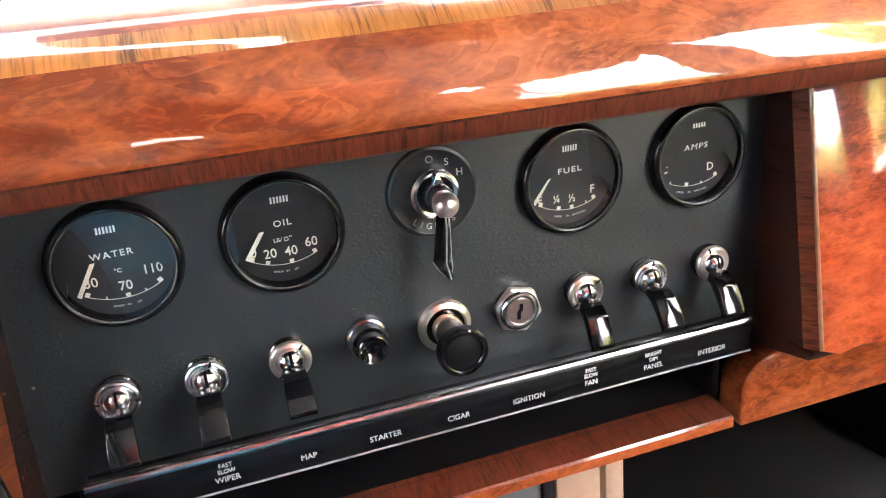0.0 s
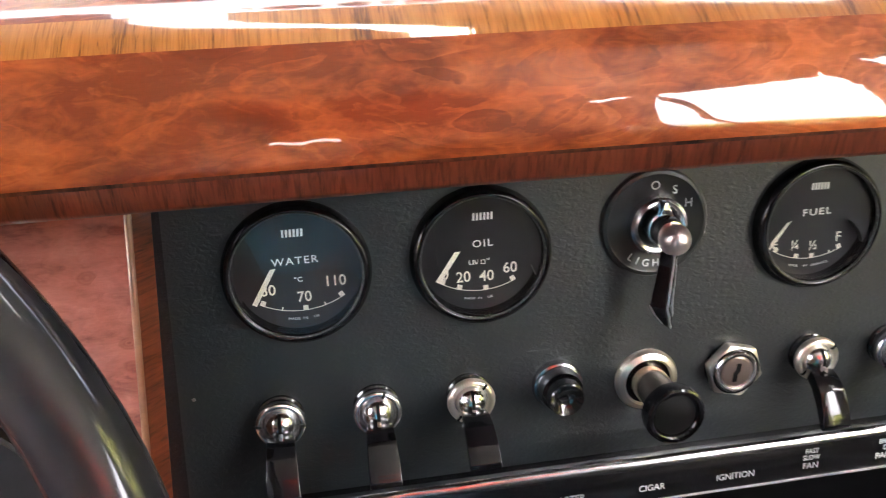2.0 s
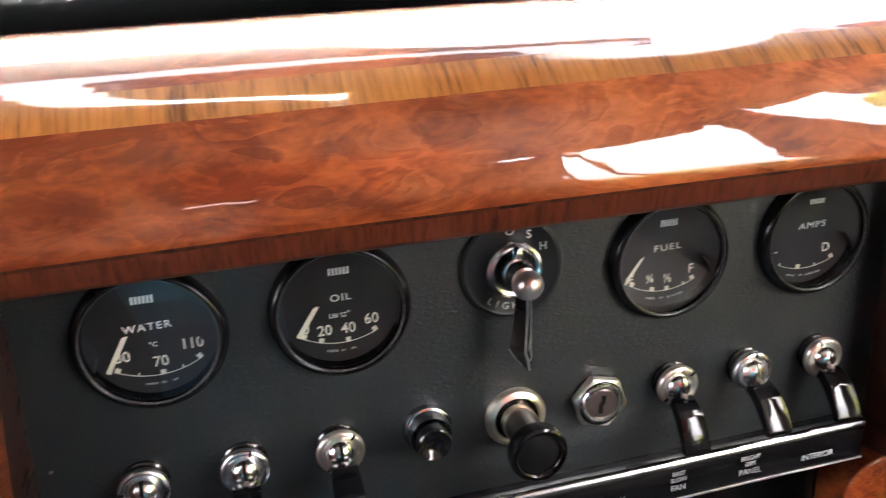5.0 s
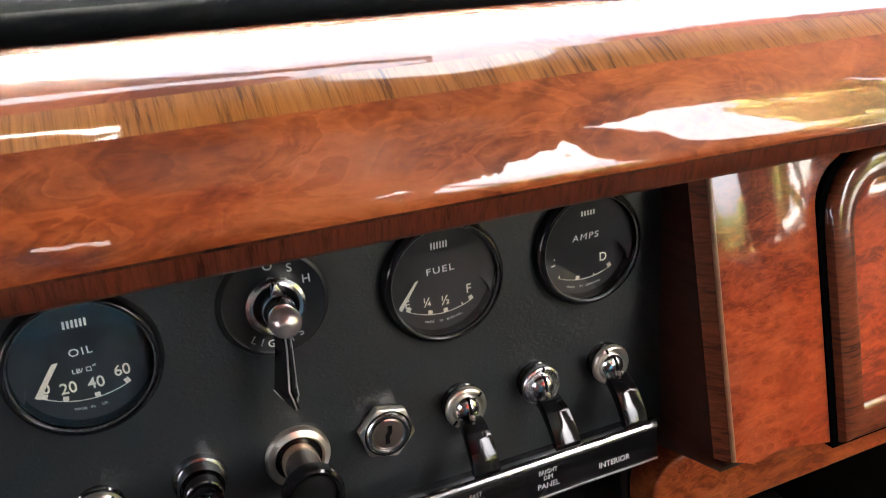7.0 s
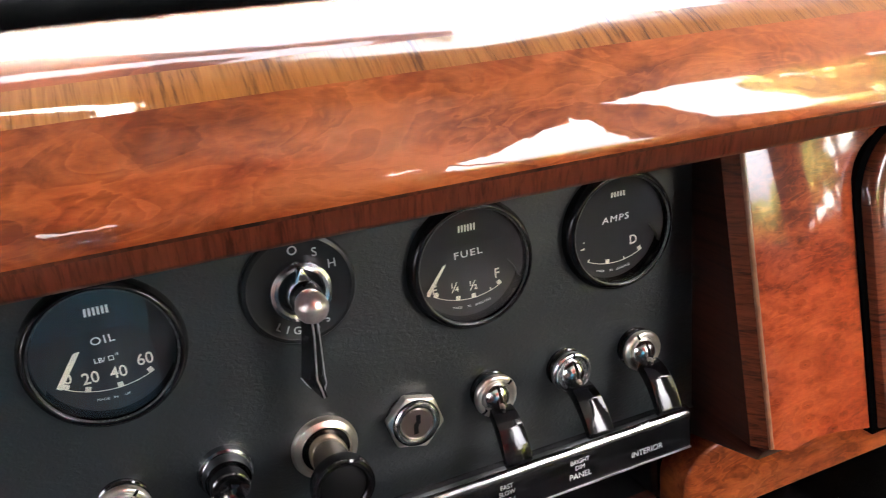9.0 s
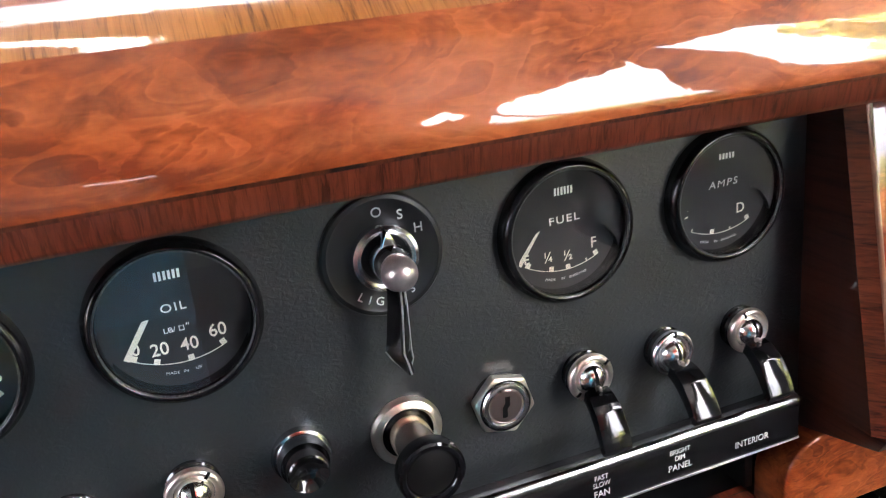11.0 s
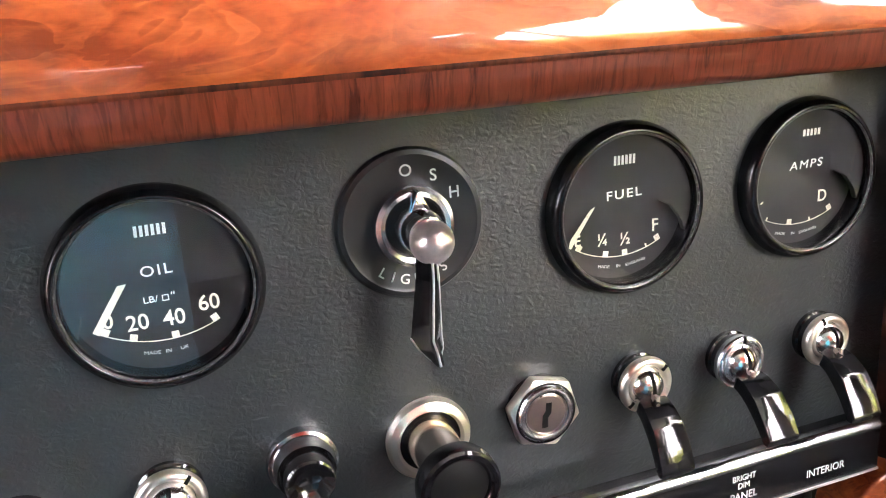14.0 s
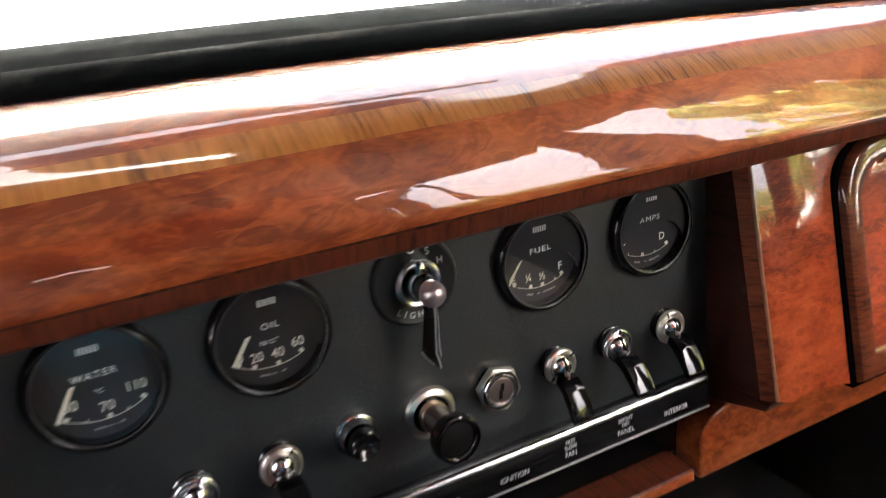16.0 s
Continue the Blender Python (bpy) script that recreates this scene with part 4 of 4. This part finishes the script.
dial_c = (-0.290, front_y(0.790), 0.790)
tach = thing("driver_dial", dial_c, "large black driver's dial with chrome bezel", "gauge")
part("bezel", lathe([(0.0600, 0.002), (0.0605, -0.004), (0.0590, -0.0065), (0.0565, -0.0060), (0.0555, -0.002)], 96), CHROME, tach, "chrome bezel")
part("dial", lathe([(0.0556, -0.002), (0.0, -0.002)], 64), DEEP, tach)
lettering("60", 0.0085, tach, 0.039, -0.0021, 0.010, WHITE, 0.0002)
bar(tach, 0.0495, -0.0021, 0.008, 0.006, 0.0016, WHITE, "tick", -12)

# ---- windscreen seal and glass ----
def swayed(bm):
    for v in bm.verts:
        dy, dz = sway(v.co.x)
        v.co.y += dy
        v.co.z += dz
    return bm


def long_prism(profile, x0, x1, steps=24):
    bm = bmesh.new()
    rows = [[bm.verts.new((x0 + (x1 - x0) * i / steps, y, z)) for y, z in profile] for i in range(steps + 1)]
    n = len(profile)
    for a, b in zip(rows, rows[1:]):
        for j in range(n):
            bm.faces.new((a[j], a[(j + 1) % n], b[(j + 1) % n], b[j]))
    bm.faces.new(rows[0])
    bm.faces.new(rows[-1][::-1])
    return bm


seal = [(0.022, 0.950), (0.0220, 0.9785), (0.0255, 0.9835), (0.033, 0.9880), (0.044, 0.9900), (0.056, 0.9896), (0.064, 0.9872), (0.068, 0.9862), (0.072, 0.9872), (0.085, 0.9925), (0.103, 0.9972), (0.120, 0.9985), (0.148, 0.9965), (0.165, 0.985), (0.165, 0.950)]
setting("trim_screen_seal", swayed(long_prism(seal, -0.70, 0.70)), SEAL_AND_GAP, "black padded sill and rubber windscreen seal behind the capping", "seal")

# ---- cabin shell, closing the place behind and around the camera ----
WX, RZ = 0.70, 1.55


def side_x(z):
    """The cabin sides stand upright to the waist and lean in above it."""
    return WX - 0.25 * max(0.0, z - 0.95)


def side_panel(name, s, outline, mat, label, category, thick=0.035):
    """A piece of the cabin side; outline in (y, z)."""
    bm = prism(outline, 0.0, thick, "x", 0.004, 2)
    for v in bm.verts:
        v.co.x = s * (v.co.x + side_x(v.co.z))
    return setting(name, bm, mat, label, category)


setting("ceiling", box(-0.62, 0.62, -2.05, -0.20, RZ, RZ + 0.03, 0.004), LINING, "dark grey cloth headlining", "ceiling")
# out of view, added to give the capping its red reflection
setting("ceiling_red_reflector", box(-0.30, 0.42, -1.98, -0.98, RZ - 0.006, RZ - 0.001, 0.002), REFLECTED_RED, "red sheet added unseen under the roof for the capping's red reflection", "ceiling")
setting("floor", box(-WX, WX, -2.05, 0.60, 0.24, 0.27), CARPET_GREY, "dark grey carpeted floor", "floor")
setting("wall_bulkhead", box(-WX, WX, 0.56, 0.60, 0.27, 0.96), CARPET, "black bulkhead under the dashboard", "wall")
setting("wall_scuttle", box(-WX, WX, 0.165, 0.60, 0.955, 0.965), PAINT, "painted scuttle outside the windscreen", "scuttle")
setting("wall_rear", box(-WX, WX, -2.05, -2.0, 0.27, 1.085), DARK_CLOTH, "grey-blue cloth rear wall", "wall")
# the middle panel is red to carry that reflection further down
for x0, x1, mat, colour in ((-0.66, -0.261, LINING, "grey cloth"), (-0.26, 0.36, REFLECTED_RED, "red leather"), (0.361, 0.66, LINING, "grey cloth")):
    setting("wall_rear_head", box(x0, x1, -2.05, -2.0, 1.118, RZ), mat, colour + " panel added unseen over the rear window", "wall")
for x0, x1 in ((-WX, -0.27), (-0.08, WX)):
    setting("wall_rear_quarter", box(x0, x1, -2.05, -2.0, 1.085, 1.118), LINING, "cloth trimmed rear quarter", "wall")
# right side: front and rear openings over a low sill, a leaning post between them
side_panel("wall_door_right", 1, [(0.60, 0.24), (0.60, 0.96), (0.13, 0.96), (-0.17, 0.96), (-0.24, 0.79), (-0.50, 0.79), (-0.54, 0.80), (-0.54, 0.24)], TRIM_TAN, "brown leather trimmed front door", "wall")
side_panel("wall_rear_door_right", 1, [(-0.545, 0.24), (-0.545, 0.80), (-1.60, 0.80), (-1.60, 0.24)], TRIM_TAN, "brown leather trimmed rear door", "wall")
side_panel("wall_post_right", 1, [(-0.46, 0.805), (-0.44, 1.00), (-0.40, 1.24), (-0.385, 1.50), (-0.49, 1.50), (-0.55, 1.39), (-0.64, 1.28), (-0.73, 1.18), (-0.77, 1.00), (-0.78, 0.805)], TRIM_BROWN, "brown trimmed door post", "pillar")
side_panel("wall_divider_right", 1, [(-1.185, 0.805), (-1.165, 1.452), (-1.187, 1.452), (-1.212, 0.805)], TRIM_DARK, "slim bar of the rear quarter light", "pillar", 0.02)
side_panel("wall_quarter_right", 1, [(-1.50, 0.805), (-1.52, 1.10), (-1.47, 1.25), (-1.22, 1.452), (-1.62, 1.452), (-1.62, 0.805)], TRIM_DARK, "slanting rear quarter post", "pillar")
side_panel("wall_tail_right", 1, [(-1.625, 0.24), (-1.625, 1.50), (-2.05, 1.50), (-2.05, 0.24)], LINING, "cloth trimmed rear quarter", "wall")
side_panel("wall_roof_rail_right", 1, [(-0.20, 1.502), (-0.48, 1.502), (-0.60, 1.455), (-1.30, 1.455), (-1.40, 1.502), (-2.05, 1.502), (-2.05, RZ + 0.03), (-0.20, RZ + 0.03)], TRIM_DARK, "dark cloth roof rail", "wall")
side_panel("wall_screen_pillar_right", 1, [(0.17, 0.962), (-0.03, 0.962), (-0.045, 1.0), (-0.050, 1.20), (-0.048, 1.300), (-0.176, 1.405), (-0.375, 1.47), (-0.375, 1.50), (-0.245, 1.58), (-0.12, 1.58)], TRIM_DARK, "windscreen pillar curving into the roof", "pillar")
# left side: closed but for the front light, unseen panels added to block daylight there
side_panel("wall_door_left", -1, [(0.60, 0.24), (0.60, 0.96), (0.13, 0.96), (-0.15, 0.96), (-0.20, 0.84), (-0.40, 0.84), (-0.43, 0.985), (-2.05, 0.985), (-2.05, 0.24)], TRIM_ROSE, "unseen door side, rose coloured to tint the driver fascia's reflection", "wall")
side_panel("wall_left_light_stop", -1, [(-0.44, 0.987), (-0.44, 1.20), (-0.10, 1.20), (-0.22, RZ + 0.03), (-2.05, RZ + 0.03), (-2.05, 0.987)], DARK_CLOTH, "unseen side panel added to hold back light from the left", "wall")
side_panel("wall_screen_pillar_left", -1, [(0.16, 0.962), (0.065, 0.962), (-0.045, 1.16), (-0.262, 1.50), (-0.245, 1.58), (-0.165, 1.58)], TRIM_DARK, "windscreen pillar", "pillar")


def screen_y(z):
    return 0.145 - 0.75 * (z - 0.96)


def screen_plate(outline, thick, gap, bevel):
    """A plate along the windscreen; outline in (x, z)."""
    bm = prism(outline, 0.0, -thick, "y", bevel, 3)
    for v in bm.verts:
        v.co.y += screen_y(v.co.z) - gap
    return bm


# out of view; added to block the sky from part of the capping
setting("wall_header", screen_plate([(-0.62, 1.098), (-0.232, 1.110), (0.145, 1.396), (0.62, 1.396), (0.62, 1.56), (-0.62, 1.56)], 0.016, 0.012, 0.003), VISOR, "brown header added unseen, its slanting edge cut to shape the capping's reflections", "wall")


pane = setting("window_screen", screen_plate([(-0.69, 0.985), (0.69, 0.985), (0.60, 1.54), (-0.60, 1.54)], 0.004, 0.0, 0.0), SCREEN, "clear glass windscreen", "windscreen")
pane.visible_shadow = False


def reflection_visor(outline, gap, hem=()):
    """An unseen plate along the windscreen, added to shape reflections, with a strip hung below it, a narrow slit
    between; outlines in (x, z).
    """
    x0, z0 = outline[0]
    v = thing("reflection_visor", (x0, screen_y(z0) - gap, z0), "brown visor plate added unseen to shape the capping's reflections", "sun visor", "sun visors")
    back = Matrix.Translation(-v.location)
    bm = screen_plate(outline, 0.014, gap, 0.004)
    bm.transform(back)
    part("pad", bm, VISOR, v)
    if hem:
        bm = screen_plate(hem, 0.010, gap, 0.001)
        bm.transform(back)
        part("hem", bm, VISOR, v, "brown strip added below the visor to leave a bright slit")
    (xa, za), (xb, zb) = outline[-2], outline[-1]
    rod = tube([(xb, screen_y(zb - 0.012) - gap - 0.019, zb - 0.012), (xa, screen_y(za - 0.012) - gap - 0.019, za - 0.012)], 0.004)
    rod.transform(back)
    part("rod", rod, STEEL, v, "steel pivot rod")


reflection_visor([(-0.176, 1.112), (-0.005, 1.112), (-0.005, 1.240), (-0.040, 1.214), (-0.165, 1.120)], 0.012, [(-0.60, 1.030), (-0.08, 1.050), (0.03, 1.094), (0.14, 1.104), (0.03, 1.101), (-0.08, 1.086), (-0.60, 1.070)])
reflection_visor([(-0.03, 1.097), (0.06, 1.101), (0.17, 1.122), (0.22, 1.087), (0.36, 1.064), (0.58, 1.045), (0.58, 1.376), (0.165, 1.376), (-0.03, 1.224)], 0.030)


def seat(x0, x1, mat, low, label, tall):
    s = thing("front_seat", ((x0 + x1) / 2, -0.8, 0.27), label, "seat", "front seats")
    h = (x1 - x0) / 2
    part("base", box(-h * 0.85, h * 0.85, -0.25, 0.22, 0.0, 0.08, 0.02), SATIN, s)
    part("cushion", box(-h, h, -0.26, 0.26, 0.08, 0.235, 0.05, 4), low, s)
    bm = box(-h, h, -0.07, 0.07, 0.0, tall, 0.05, 4)
    bm.transform(pose(0, -0.263, 0.16, 12, 0, 0))
    part("backrest", bm, mat, s)
    return s


# out of view; its blue back is added for the reflection in WATER and OIL
seat(-0.50, -0.08, REFLECTED_BLUE, SEAT_NAVY, "unseen front seat, added in blue and navy to tint the gauge glass", 0.58)
seat(0.06, 0.64, TRIM_TAN, TRIM_TAN, "front seat in brown leather", 0.42)

# ---- outside ----
bm = bmesh.new()
bmesh.ops.create_grid(bm, x_segments=8, y_segments=8, size=800)
setting("ground", bm, GRASS, "pale gravel drive around the car", "ground")


# added backdrop that keeps the outlook through the windscreen white
house = thing("house", (0, 8.0, 0), "white house front added beyond the bonnet as a pale backdrop", "house")
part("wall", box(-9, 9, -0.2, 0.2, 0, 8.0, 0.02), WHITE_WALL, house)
part("roof", prism([(-0.6, 8.0), (3.0, 10.0), (6.6, 8.0)], -9.3, 9.3, "x", 0.02), BARK, house, "brown tiled roof")


def leaf_tree(x, y, height, spread, seed):
    rng = random.Random(seed)
    t = thing("tree", (x, y, 0), "leafy yellow-green tree beside the drive", "tree", "trees beside the car")
    part("trunk", (lambda b: (b.transform(pose(0, 0, 0, 90)), b)[1])(lathe([(0.16, 0.0), (0.11, height * 0.4), (0.03, height * 0.85), (0.0, height * 0.9)], 12)), BARK, t)
    for k in range(6):
        a = rng.uniform(0, 6.28)
        z0 = height * rng.uniform(0.25, 0.6)
        out = spread * rng.uniform(0.5, 0.8)
        part("limb", tube([(0, 0, z0), (0.45 * out * math.cos(a), 0.45 * out * math.sin(a), z0 + 0.35 * out), (out * math.cos(a), out * math.sin(a), z0 + 0.9 * out)], 0.035), BARK, t)
    verts, faces = [], []
    for _ in range(int(30 + 8 * height)):
        c = Vector((rng.gauss(0, spread * 0.38), rng.gauss(0, spread * 0.38), height * rng.uniform(0.25, 1.0)))
        rad = spread * rng.uniform(0.18, 0.36)
        for _ in range(110):
            d = Vector((rng.gauss(0, 1), rng.gauss(0, 1), rng.gauss(0, 0.7))).normalized() * rad * rng.uniform(0.6, 1.05)
            e = Euler((rng.uniform(0, 6), rng.uniform(0, 6), rng.uniform(0, 6)))
            k = len(verts)
            for u, w in ((-0.10, 0), (0, -0.055), (0.10, 0), (0, 0.055)):
                q = Vector((u, w, 0))
                q.rotate(e)
                verts.append(c + d + q * rng.uniform(0.8, 1.5))
            faces.append((k, k + 1, k + 2, k + 3))
    me = bpy.data.meshes.new("crown")
    me.from_pydata(verts, [], faces)
    me.materials.append(LEAF_A)
    ob = new("crown", me)
    ob.parent = t
    return t


for i, (x, y, h, s) in enumerate(((4.5, -0.45, 4.3, 1.0), (5.0, -2.2, 3.4, 1.2), (7.4, -3.8, 1.7, 1.3), (6.8, -5.6, 1.5, 1.4), (5.8, -7.2, 1.6, 1.4), (4.6, -8.4, 1.5, 1.4), (3.2, -9.3, 1.6, 1.4), (-7.5, -9.0, 3.0, 2.0))):
    leaf_tree(x, y, h, s, 11 + i)
